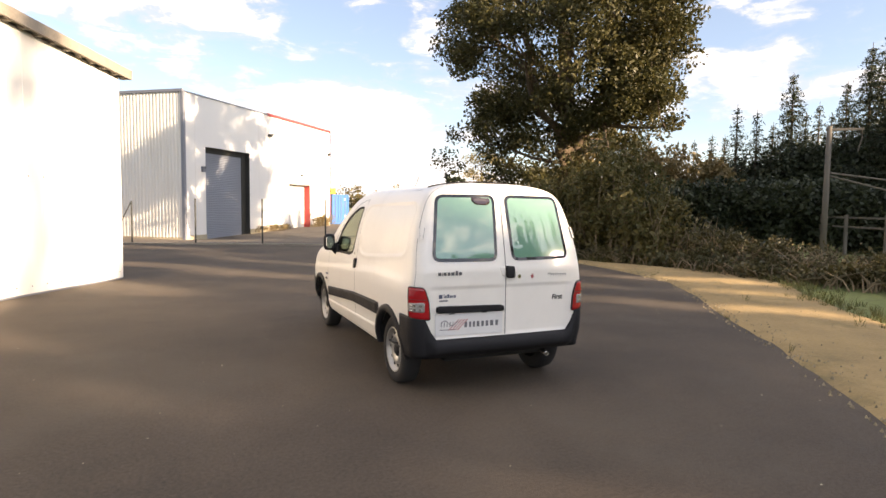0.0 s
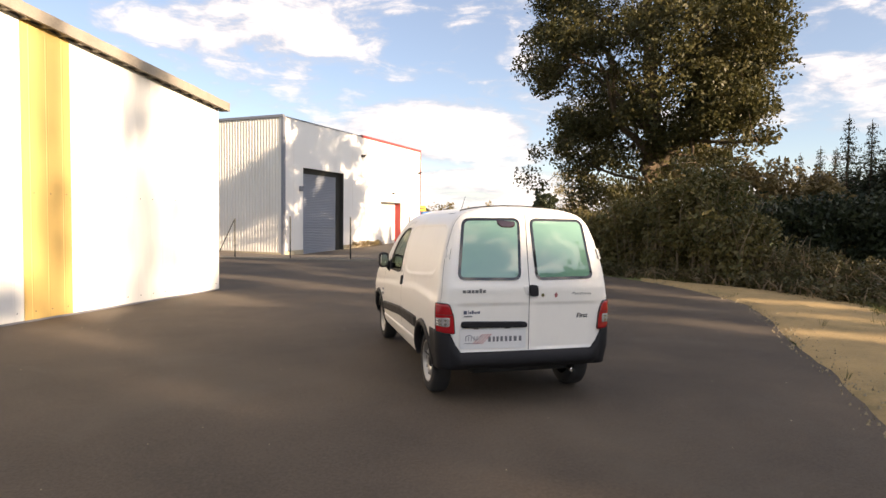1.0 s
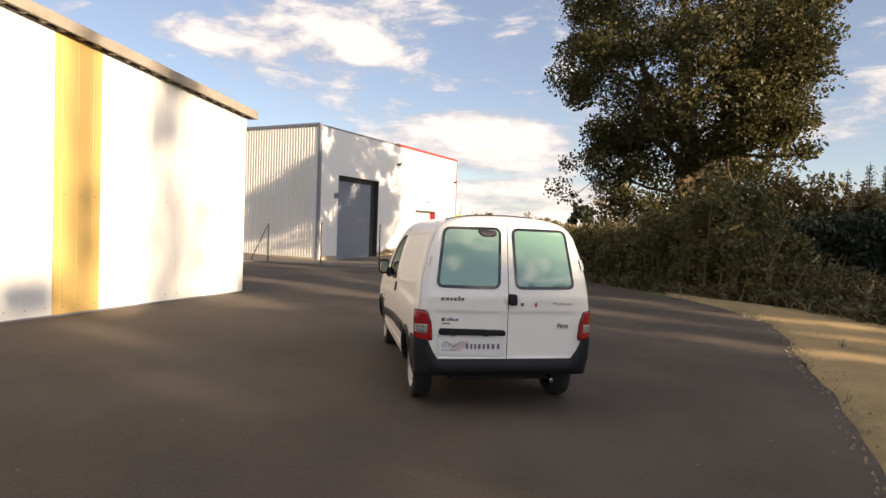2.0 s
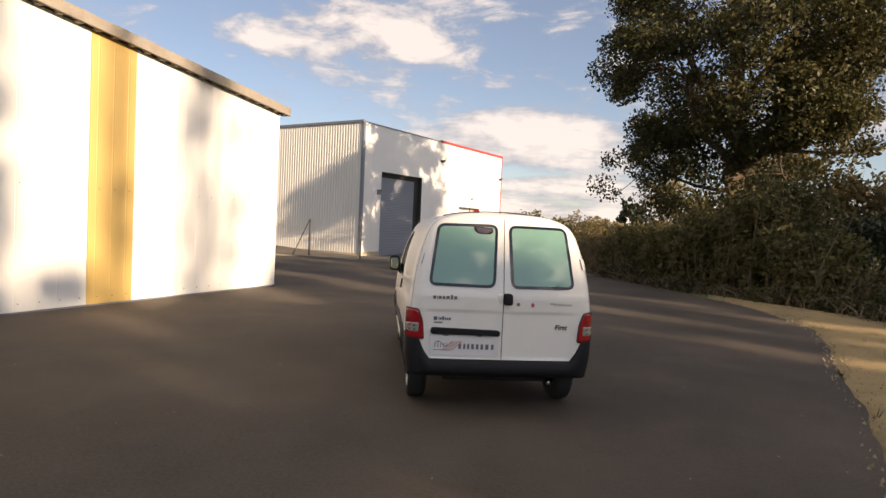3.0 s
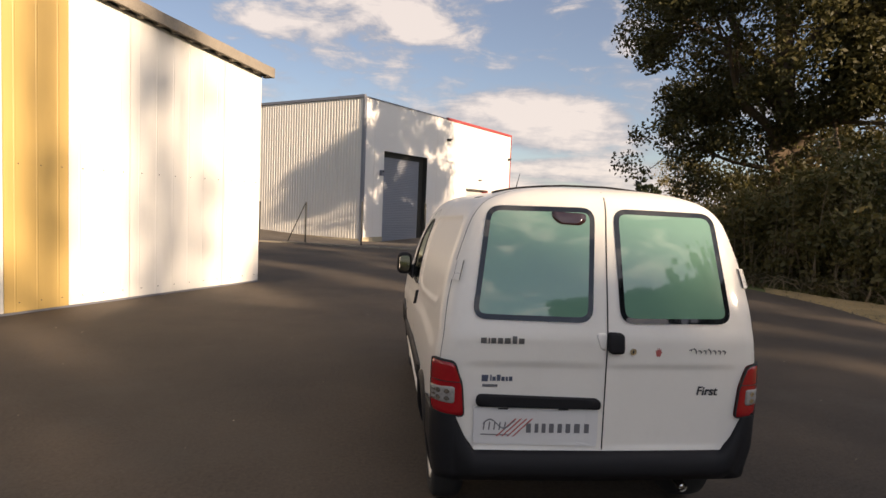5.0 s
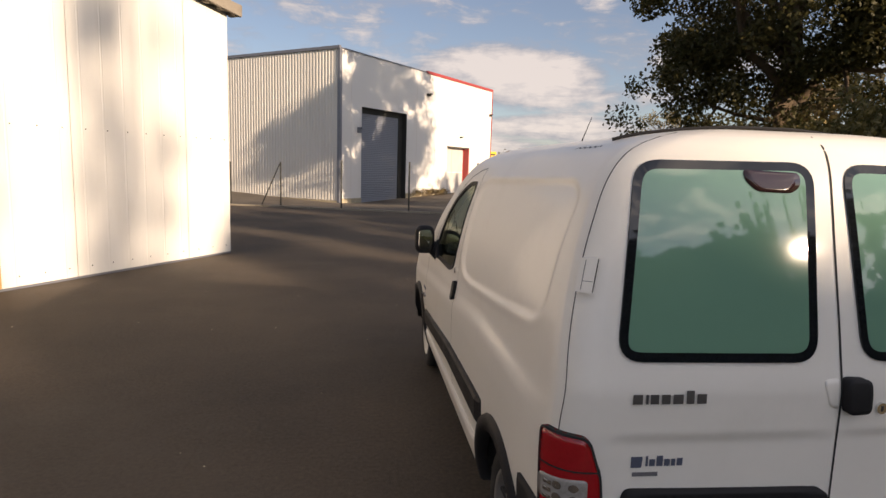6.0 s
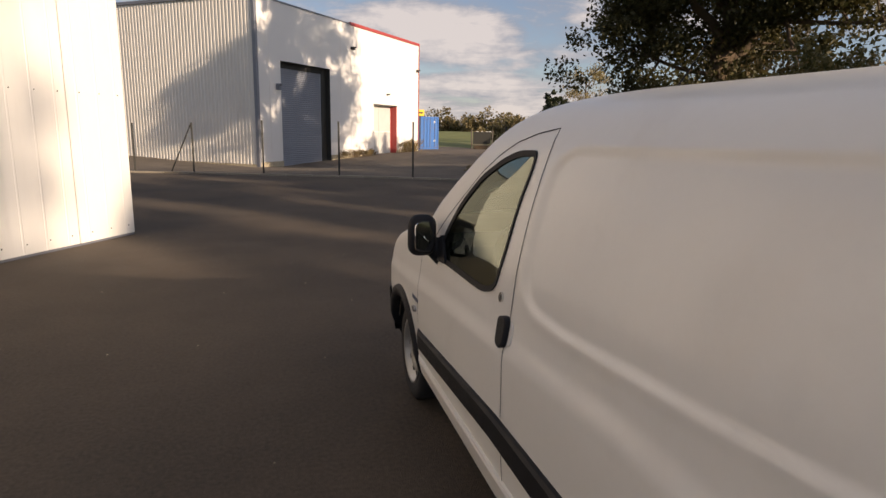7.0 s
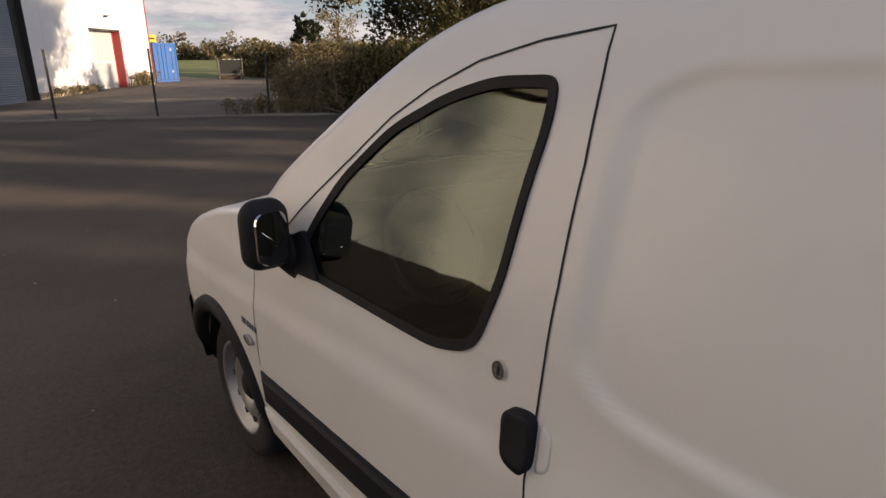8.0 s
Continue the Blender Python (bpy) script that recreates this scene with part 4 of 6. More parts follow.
# trees out of view behind the walker, towards the sun, placed to shade the yard
def shade_row():
    d = Vector((math.sin(radians(SUN_AZ)), -math.cos(radians(SUN_AZ))))
    across = Vector((-d.y, d.x))
    tall = broad_tree("shade_tree", (0, 0), 20.0, 3.0, M_BELTLEAF, "tall narrow tree, out of view behind the yard, placed for its shade", 41, clumps=150, per=170, size=(0.2, 0.4), low=0.05, group="tree row")
    thin = broad_tree("shade_tree", (0, 0), 20.0, 3.4, M_BELTLEAF, "tall thin-leaved tree, out of view behind the yard, placed for its shade", 43, clumps=60, per=28, size=(0.12, 0.22), low=0.45, group="tree row")
    # dense trees: place along the row, width and height factor
    spots = [(-24, 1.2, 1.0), (-20.5, 1, 0.95), (-17, 1.2, 1.05), (-13.5, 1.1, 0.95), (-10.5, 1.0, 1.0), (-8.0, 0.9, 1.1), (-6.0, 0.7, 1.12), (-4.6, 0.6, 1.25), (-3.4, 0.4, 1.3), (-2.6, 0.3, 1.35), (-0.45, 0.12, 1.28), (1.15, 0.08, 1.38), (1.6, 0.11, 1.42), (2.05, 0.06, 1.3),
             (4.5, 0.16, 1.12), (7.15, 0.14, 1.1), (9.3, 0.07, 1.1), (11.7, 0.36, 1.12), (14.4, 0.4, 1.1), (15.8, 0.35, 1.06), (36, 1.0, 0.95), (40, 1.2, 0.95), (45, 1.2, 1.0)]
    light = [(-2.2, 0.2, 1.2), (-0.2, 0.14, 1.1), (1.4, 0.3, 1.2), (2.4, 0.2, 1.1), (22, 0.2, 0.98), (26, 0.25, 0.98), (30, 0.2, 0.98)]
    for kind, places in ((tall, spots), (thin, light)):
        for i, (lat, w, s) in enumerate(places):
            p = across * (lat - 0.16) + d * (56 + 2.0 * math.sin(i * 2.3))
            m = pose(p.x, p.y, 0, 0, 0, 57.0 * i) @ Matrix.Diagonal((w, w, s, 1))
            if i == 0:
                kind.matrix_world = m
            else:
                o = copy_thing(kind, m); o.matrix_world = m
    a, b = across * -26.16 + d * 55, across * 47.84 + d * 55
    # belt tops set for the shade line, with gaps for streaks of sun
    lats = [-26, -2.4, -2.1, -1.95, -1.85, -1.05, -0.9, -0.4, 0.2, 0.3, 0.6, 0.9, 2.4, 2.6, 3.9, 4.1, 4.8, 4.9, 6.7, 6.8, 7.5, 7.6, 9.0, 9.1, 9.5, 9.6, 10.9, 11.0, 12.5, 12.6, 13.5, 13.6, 16.4, 17.0, 34, 48]
    tops = [18.6, 18.2, 17.0, 14.8, 12.0, 12.0, 15.2, 15.4, 15.5, 14.8, 14.8, 15.4, 15.4, 14.2, 14.2, 17.6, 18.6, 11.0, 11.0, 18.8, 18.8, 11.0, 11.0, 19.0, 19.0, 11.0, 11.0, 19.2, 19.2, 12.0, 12.0, 19.2, 18.8, 16.6, 17.4, 18.0]
    thicket("tall_hedge", [tuple(a), tuple(b)], 1.6, lambda s: interp(s * 74 - 26, lats, tops), 9000, 50, M_BELTLEAF, "tall tree belt, out of view behind the yard, placed for its shade", 42, size=(0.3, 0.5), stems=0, r=(0.25, 0.5), hvar=0.03)


shade_row()


# ---- far yard things ----
def container():
    c = thing("shipping_container", (10.2, 47.6, 0.0), 28, "blue steel container with closed end doors", "container")
    w, l, hh = 2.44, 6.06, 2.59
    bm = bmesh.new()
    add_box(bm, (-w / 2 + 0.04, 0.06, 0.14), (w / 2 - 0.04, l, hh - 0.04))
    part("body", bm, M_BLUE, c)
    for x in (-w / 2, w / 2):
        bm = bmesh.new(); add_box(bm, (x - 0.05, 0, 0), (x + 0.05, 0.12, hh)); part("corner_post", bm, M_BLUE, c)
    for z in (0, hh - 0.12):
        bm = bmesh.new(); add_box(bm, (-w / 2 + 0.05, 0, z), (w / 2 - 0.05, 0.1, z + 0.12)); part("end_rail", bm, M_BLUE, c)
    for x0 in (-w / 2 + 0.08, 0.02):
        d = box_part("door", (x0, 0.0, 0.14), (x0 + w / 2 - 0.1, 0.05, hh - 0.14), M_BLUE, c, 0.01)
        for q in (0.3, 0.8):
            bm = bmesh.new(); tube(bm, [(x0 + q, -0.03, 0.15), (x0 + q, -0.03, hh - 0.15)], 0.018, 6); part("lock_rod", bm, M_TRIM, d)
        if x0 > 0:
            for z in (0.62, 2.1):
                box_part("placard", (x0 + 0.72, -0.012, z), (x0 + 0.86, -0.004, z + 0.16), M_CLAD, d)
    bm = ribbed_sheet(-l, 0, 0.14, hh - 0.1, 0.28, 0.09, 0.03, y=0.0)
    bmesh.ops.transform(bm, matrix=Matrix.Translation((-w / 2 + 0.03, 0, 0)) @ Matrix.Rotation(radians(-90), 4, "Z"), verts=bm.verts)
    part("side_panel", bm, M_BLUE, c)
    s = thing("sign_board", (9.7, 46.9, 0), 30, "small yellow sign board on a post", "sign")
    box_part("board", (-0.7, -0.02, 2.62), (0.1, 0.02, 3.1), M_YELLOWSIGN, s, 0.01)
    box_part("post", (-0.3, 0.02, 0), (-0.24, 0.08, 3.0), M_POST, s)
    box_part("lettering_bar", (-0.55, -0.028, 2.8), (-0.05, -0.022, 2.92), M_POST, s)


container()


def rack():
    r = thing("net_rack", (*polar(19.35, 52, (-1.66, .53)), 0.1), -19, "dark mesh rack between two pale wooden posts", "rack")
    for x in (-0.85, 0.85):
        bm = bmesh.new(); tube(bm, [(x, 0, -0.3), (x * 1.06, 0.1, 1.5)], 0.06, 6); part("post", bm, M_WOOD, r)
    box_part("mesh_panel", (-0.76, 0.0, 0.32), (0.76, 0.04, 1.36), M_POST, r, 0.01)
    box_part("rail", (-0.82, -0.04, 0.22), (0.82, 0.05, 0.3), M_WOOD, r)
    for x in (-0.5, -0.1, 0.3, 0.6):
        box_part("clip", (x, -0.02, 1.365), (x + 0.2, 0.05, 1.41), M_CLAD, r)
    box_part("base", (-0.7, 0.02, -0.3), (0.7, 0.3, 0.2), M_BARK, r, 0.03)


rack()


def fence_panels():
    f = thing("picket_fence", (*polar(24.2, 46, (-1.66, .53)), 0), -32, "pale wooden picket fence among bushes", "fence")
    for i in range(36):
        hh = 1.55 + random.uniform(-0.06, 0.06)
        box_part("picket", (i * 0.22, 0, 0.0), (i * 0.22 + 0.1, 0.025, hh), M_PALEWOOD, f)
    for z in (0.4, 1.3):
        box_part("rail", (0, 0.026, z), (7.9, 0.07, z + 0.08), M_PALEWOOD, f)


fence_panels()


def utility_pole():
    p = thing("utility_pole", (17.4, 8.9, 0), -39, "grey wooden utility pole with a crossarm", "utility pole")
    bm = bmesh.new(); tube(bm, [(0, 0, -0.3), (0, 0, 2.4), (0, 0, 4.45)], [0.10, 0.09, 0.08], 10); part("pole", bm, M_WOOD, p, smooth=True)
    bm = bmesh.new(); add_box(bm, (-0.1, -0.05, 4.3), (1.0, 0.05, 4.38), 0.01); part("crossarm", bm, M_WOOD, p)
    bm = bmesh.new(); tube(bm, [(0.95, 0, 4.3), (0.97, 0, 4.05), (0.86, 0, 3.6)], 0.02, 5); part("cable_drop", bm, M_WOOD, p)
    for z0, z1 in ((2.9, 2.5), (2.8, 2.0)):
        bm = bmesh.new(); tube(bm, [(0.1, 0, z0), (3.0, 0.2, z1)], 0.03, 5); part("stay", bm, M_WOOD, p)
    r = thing("garden_rail", (19.5, 8.0, 0), 60, "low wooden garden rail fence", "fence")
    for z in (1.0, 1.35):
        box_part("rail", (-3, 0, z), (4.5, 0.05, z + 0.07), M_WOOD, r)
    for x in (-2.8, 0, 2.5, 4.3):
        box_part("post", (x, 0.05, -0.1), (x + 0.1, 0.15, 1.5), M_WOOD, r)
    s = thing("garden_shed_roof", (26.5, 17.5, 0), 50, "pale roofed lean-to among dark trees", "shed")
    box_part("roof", (-2, -0.8, 2.1), (2, 0.8, 2.18), M_CLAD, s, 0.01)
    for x in (-1.8, 1.8):
        box_part("post", (x - 0.06, -0.06, 0), (x + 0.06, 0.06, 2.1), M_WOOD, s)


utility_pole()


# ---- verge tufts and loose stones ----
def verge_tufts():
    rng = np.random.default_rng(51)
    h = thing("verge_grass", (0, 0, 0), 0, "green and dry grass tufts along the sandy verge", "grass", kind="stuff")
    pts = []
    outer = VERGE_OUT[::-1]
    for k in range(900):
        x, y = line_at(outer, rng.random())
        x += rng.normal() * 0.22; y += rng.normal() * 0.22
        pts.append((x, y))
    for k in range(60):
        f = rng.random()
        a, b = line_at(VERGE, f), line_at(outer, f)
        t = rng.random() ** 0.6
        pts.append((a[0] + (b[0] - a[0]) * t, a[1] + (b[1] - a[1]) * t))
    verts, faces = [], []
    for x, y in pts:
        hh = rng.uniform(0.05, 0.16)
        for j in range(9):
            a = rng.uniform(0, 6.28)
            r = rng.uniform(0.0, 0.06)
            bx, by = x + r * math.cos(a), y + r * math.sin(a)
            w, l = 0.006, hh * rng.uniform(0.6, 1.3)
            dx, dy = math.cos(a), math.sin(a)
            n = len(verts)
            verts += [(bx - dy * w, by + dx * w, 0.0), (bx + dy * w, by - dx * w, 0.0), (bx + dx * l * 0.7, by + dy * l * 0.7, 0.02 + l)]
            faces.append((n, n + 1, n + 2))
    raw("blades", verts, faces, M_TUFT, h)
    g = thing("verge_stones", (0, 0, 0), 0, "loose pale stones and dead leaves on the verge edge", "stones", kind="stuff")
    verts, faces = [], []
    for k in range(1500):
        f = rng.random()
        a, b = line_at(VERGE, f), line_at(outer, f)
        t = abs(rng.normal()) * 0.16 if k % 3 else rng.random()
        x, y = a[0] + (b[0] - a[0]) * (t - 0.06), a[1] + (b[1] - a[1]) * (t - 0.06)
        s = rng.uniform(0.006, 0.022)
        z = 0.012 + 0.045 * math.sin(math.pi * min(1, max(0, t)))
        n = len(verts)
        a0 = rng.uniform(0, 6.28)
        for j in range(4):
            q = a0 + 1.571 * j
            e = s * rng.uniform(0.7, 1.3)
            verts.append((x + e * math.cos(q), y + e * math.sin(q), z - 0.02))
        verts.append((x + rng.normal() * s * 0.2, y, z + s * 0.7))
        faces += [(n, n + 1, n + 4), (n + 1, n + 2, n + 4), (n + 2, n + 3, n + 4), (n + 3, n, n + 4)]
    raw("pebbles", verts, faces, M_PEBBLE, g)


M_TUFT = leaf_material("verge_grass_blades", (0.06, 0.085, 0.02), (0.17, 0.14, 0.05), trans=0.2)
M_PEBBLE = material("verge_pebbles", (0.27, 0.215, 0.13), 0.9, vary=0.3, scale=8, island=0.8)
verge_tufts()


# ---- the van ----
M_PAINT = material("white_van_paint", (0.84, 0.805, 0.735), 0.40, vary=0.03, scale=1.2, fine=30, coat=0.28, stain=(0.62, 0.58, 0.51), stain_amt=0.2, stain_scale=2.2)
M_PLASTIC = material("black_bumper_plastic", (0.014, 0.014, 0.016), 0.6, spec=0.25, vary=0.25, scale=6, fine=120, bump=0.15, bump_scale=300)
M_RUBBER = material("black_rubber", (0.012, 0.012, 0.013), 0.65, spec=0.25, vary=0.2, scale=8)
M_TYRE = material("tyre_rubber", (0.022, 0.021, 0.021), 0.85, vary=0.3, scale=10, bump=0.3)
M_GAP = material("panel_gap", (0.02, 0.02, 0.02), 0.8, vary=0.1)
M_RIM = material("grey_steel_rim", (0.42, 0.42, 0.41), 0.42, metal=0.75, vary=0.15, scale=8)
M_CHROME = material("chrome", (0.72, 0.71, 0.68), 0.16, metal=1.0, vary=0.05)
M_REDLENS = material("red_lamp_lens", (0.36, 0.008, 0.012), 0.10, vary=0.18, scale=30, fine=120, coat=0.6)
M_CLEARLENS = material("clear_lamp_lens", (0.30, 0.285, 0.265), 0.14, vary=0.5, scale=40, fine=150, coat=0.6)
M_DARKLENS = material("dark_red_lens", (0.034, 0.014, 0.015), 0.08, vary=0.2, scale=20, coat=0.8)
M_GREENPANE = material("green_coated_glass", (0.15, 0.30, 0.215), 0.006, vary=0.08, scale=1.6, fine=6, spec=0.9, coat=0.8, detail=6)
M_BLACKPANE = material("black_glass_border", (0.010, 0.012, 0.014), 0.03, spec=0.6, vary=0.1)
M_GLASS = glass_material("side_glass", (0.55, 0.60, 0.52), 0.0, 2.0)
M_CABIN = material("dark_cabin_trim", (0.035, 0.036, 0.038), 0.8, vary=0.2)
M_PLATE = material("white_plate", (0.74, 0.73, 0.71), 0.35, vary=0.04, coat=0.3)
M_BADGE = material("dark_badge", (0.16, 0.16, 0.165), 0.3, metal=0.7, vary=0.2)
M_INK = material("black_print", (0.03, 0.03, 0.035), 0.5, vary=0.1)
M_GREYINK = material("grey_print", (0.15, 0.15, 0.16), 0.5, vary=0.1)
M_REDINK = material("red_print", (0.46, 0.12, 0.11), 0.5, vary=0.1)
M_BLUEINK = material("blue_print", (0.085, 0.10, 0.145), 0.5, vary=0.1)
M_MIRROR = material("mirror_glass", (0.8, 0.8, 0.8), 0.02, metal=1.0)
M_BULKHEAD = material("grey_bulkhead", (0.3, 0.3, 0.29), 0.7, vary=0.1)

HZ = [0.30, 0.42, 0.55, 0.70, 0.85, 0.97, 1.05, 1.20, 1.40, 1.55, 1.64, 1.70, 1.745, 1.78, 1.805, 1.822, 1.832]
HW = [0.795, 0.826, 0.838, 0.846, 0.846, 0.840, 0.830, 0.816, 0.778, 0.732, 0.696, 0.656, 0.602, 0.515, 0.405, 0.260, 0.120]
RZ = [0.30, 0.50, 0.90, 1.05, 1.15, 1.40, 1.60, 1.70, 1.76, 1.80, 1.82, 1.832]
RY = [0.03, 0.00, 0.00, 0.00, 0.018, 0.074, 0.122, 0.150, 0.182, 0.240, 0.33, 0.55]
FZ = [0.30, 0.50, 0.70, 0.85, 0.94, 1.00, 1.05, 1.10, 1.14, 1.20, 1.30, 1.46, 1.60, 1.70, 1.76, 1.80, 1.82, 1.832]
FY = [3.97, 4.05, 4.05, 4.03, 3.96, 3.87, 3.75, 3.57, 3.40, 3.24, 3.09, 2.82, 2.58, 2.38, 2.19, 1.94, 1.70, 1.35]
FB = [0.20, 0.20, 0.20, 0.20, 0.20, 0.21, 0.24, 0.27, 0.30, 0.30, 0.28, 0.25, 0.22, 0.20, 0.18, 0.15, 0.1, 0.05]
AXLES = (0.63, 3.43)
WIN = [(2.03, 1.062), (1.915, 1.10), (1.86, 1.25), (1.828, 1.52), (1.838, 1.602), (1.99, 1.597), (2.12, 1.562), (2.28, 1.488), (2.46, 1.35), (2.58, 1.22), (2.72, 1.05), (2.4, 1.056), (2.16, 1.058)]


def relief(y, z):
    """Pressed panel and waist fold of the side."""
    zb = interp(y, [0.2, 0.8, 1.4, 1.62], [1.205, 1.15, 1.11, 1.115])
    dy, dz = 0.6 * min(y - 0.27, 1.69 - y), min(interp(y, [0.3, 1.66], [1.645, 1.612]) - z, z - zb)
    r = 0.09
    if dy < r and dz < r:
        sd = r - math.hypot(r - dy, r - dz)
    else:
        sd = min(dy, dz)
    out = -0.009 * smoothstep(-0.012, 0.020, sd) + 0.0022 * smoothstep(-0.05, -0.012, sd) * (1 - smoothstep(-0.012, 0.016, sd))
    zc = interp(y, [0.2, 1.1, 1.75, 3.1, 3.5], [1.0, 1.015, 0.965, 0.87, 0.84])
    out += 0.012 * (1 - smoothstep(zc - 0.06, zc + 0.03, z)) * smoothstep(0.12, 0.4, y)
    return out


def curve(x, xs, ys):
    """A smooth line through the points that never overshoots."""
    n = len(xs)
    x = min(max(x, xs[0]), xs[-1])
    i = min(max(int(np.searchsorted(xs, x)) - 1, 0), n - 2)

    def slope(j):
        if j <= 0 or j >= n - 1:
            j0 = 0 if j <= 0 else n - 2
            return (ys[j0 + 1] - ys[j0]) / (xs[j0 + 1] - xs[j0])
        h0, h1 = xs[j] - xs[j - 1], xs[j + 1] - xs[j]
        d0, d1 = (ys[j] - ys[j - 1]) / h0, (ys[j + 1] - ys[j]) / h1
        if d0 * d1 <= 0:
            return 0.0
        return (h0 + h1) * 3 / ((2 * h1 + h0) / d0 + (h1 + 2 * h0) / d1)
    h = xs[i + 1] - xs[i]
    t = (x - xs[i]) / h
    return ys[i] * (1 + 2 * t) * (1 - t) ** 2 + h * slope(i) * t * (1 - t) ** 2 + ys[i + 1] * t * t * (3 - 2 * t) + h * slope(i + 1) * t * t * (t - 1)


OUTLINES = {}


def outline(z):
    key = round(z, 5)
    if key not in OUTLINES:
        OUTLINES[key] = np.array(make_outline(key))
    return OUTLINES[key]


def make_outline(z):
    """Half of the body's outline at the height z, from the rear centre round the left side to the front centre, as (x, y), x > 0."""
    hw, ry, fy, fb = curve(z, HZ, HW), curve(z, RZ, RY), curve(z, FZ, FY), curve(z, FZ, FB)
    r = min(0.105, hw * 0.4)
    k = hw / 0.85
    pts = []
    xs = np.linspace(0, hw - r, 17)
    c = 0.022 * k
    for x in xs:
        press = 0.010 * (1 - smoothstep(0.915, 0.955, z)) * (1 - smoothstep(hw - r - 0.10, hw - r - 0.04, x)) * smoothstep(0.02, 0.06, x) * smoothstep(0.50, 0.54, z)
        pts.append((x, ry + c * (x / hw) ** 2 + press))
    y1 = ry + c * ((hw - r) / hw) ** 2
    for a in np.linspace(0, math.pi / 2, 10)[1:]:
        pts.append((hw - r + r * math.sin(a), y1 + r * 1.0 * (1 - math.cos(a))))
    ys = y1 + r
    rf = min(0.13, hw * 0.35)
    fb = fb * min(1.0, hw / 0.6)
    ye_ = fy - fb * ((hw - rf) / hw) ** 2.2
    ee = ye_ - rf
    for y in np.linspace(ys, max(ee, ys + 0.05), 201)[1:]:
        pts.append((hw + relief(y, z), y))
    for a in np.linspace(0, math.pi / 2, 10)[1:]:
        pts.append((hw - rf + rf * math.cos(a), ee + rf * math.sin(a)))
    for x in np.linspace(hw - rf, 0, 18)[1:]:
        pts.append((x, fy - fb * (x / hw) ** 2.2))
    return pts


N_REAR, N_CORNER, N_SIDE = 17, 9, 200


def surf_rear(x, z, lift=0.0):
    o = outline(z)[:N_REAR + N_CORNER]
    ax = abs(x)
    return Vector((x, float(np.interp(ax, o[:, 0], o[:, 1])) - lift, z))


def surf_side(y, z, lift=0.0, side=-1):
    o = outline(z)[N_REAR:-17]
    x = float(np.interp(y, o[:, 1], o[:, 0]))
    return Vector((side * (x + lift), y, z))


def surf_front(x, z, lift=0.0):
    o = outline(z)[N_REAR + N_CORNER + N_SIDE:][::-1]
    return Vector((x, float(np.interp(abs(x), o[:, 0], o[:, 1])) + lift, z))


def surf_corner(a, z, lift=0.0, side=-1):
    """A place on the outline by its running number a, round the rear corner."""
    o = outline(z)
    i = int(a)
    p = Vector(o[i]).lerp(Vector(o[i + 1]), a - i)
    t = (Vector(o[i + 3]) - Vector(o[i - 2])).normalized()
    return Vector((side * (p.x + t.y * lift), p.y - t.x * lift, z))


def inside(pt, poly):
    x, y = pt
    c = False
    for (x0, y0), (x1, y1) in zip(poly, poly[1:] + poly[:1]):
        if (y0 > y) != (y1 > y) and x < (x1 - x0) * (y - y0) / (y1 - y0) + x0:
            c = not c
    return c


def rounded(poly, r, seg=5):
    out = []
    n = len(poly)
    for i in range(n):
        p, a, b = Vector(poly[i]), Vector(poly[i - 1]), Vector(poly[(i + 1) % n])
        da, db = a - p, b - p
        k = min(r, da.length * 0.45, db.length * 0.45)
        q0, q1 = p + da.normalized() * k, p + db.normalized() * k
        for j in range(seg + 1):
            t = j / seg
            out.append(tuple(q0 * (1 - t) ** 2 + p * 2 * t * (1 - t) + q1 * t * t))
    return out


def dense(poly, step):
    out = []
    for a, b in zip(poly, poly[1:] + poly[:1]):
        a, b = Vector(a), Vector(b)
        k = max(1, int((b - a).length / step))
        out += [tuple(a.lerp(b, j / k)) for j in range(k)]
    return out


def inset(poly, d):
    """The closed outline moved inwards by d."""
    n = len(poly)
    area = sum(poly[i][0] * poly[(i + 1) % n][1] - poly[(i + 1) % n][0] * poly[i][1] for i in range(n))
    s = 1 if area > 0 else -1
    out = []
    for i in range(n):
        t = Vector(poly[(i + 1) % n]) - Vector(poly[i - 1])
        if t.length < 1e-9:
            out.append(poly[i]); continue
        t.normalize()
        out.append((poly[i][0] - t.y * d * s, poly[i][1] + t.x * d * s))
    return out


def ring_mesh(outer, inner, f, lift_o, lift_i):
    """A frame between two outlines on a surface f(a, b, lift), with a raised face and edges."""
    bm = bmesh.new()
    rows = []
    for poly, l in ((outer, -0.004), (outer, lift_o), (inner, lift_i), (inner, -0.004)):
        rows.append([bm.verts.new(f(p[0], p[1], l)) for p in poly])
    n = len(outer)
    for r0, r1 in zip(rows, rows[1:]):
        for k in range(n):
            bm.faces.new((r0[k], r0[(k + 1) % n], r1[(k + 1) % n], r1[k]))
    bm.faces.ensure_lookup_table()
    face_out(bm, f(*inner[0], 0.05) - f(*inner[0], 0.0), 1)
    return bm


def face_out(bm, way, kind=0):
    """Turn an open sheet so that it faces the given way."""
    bmesh.ops.recalc_face_normals(bm, faces=bm.faces[:])
    bm.normal_update()
    n = len(bm.faces) // 3
    total = sum(((g.normal * g.calc_area()) for g in (bm.faces[n:2 * n] if kind else bm.faces)), Vector())
    if total.dot(way) < 0:
        bmesh.ops.reverse_faces(bm, faces=bm.faces[:])


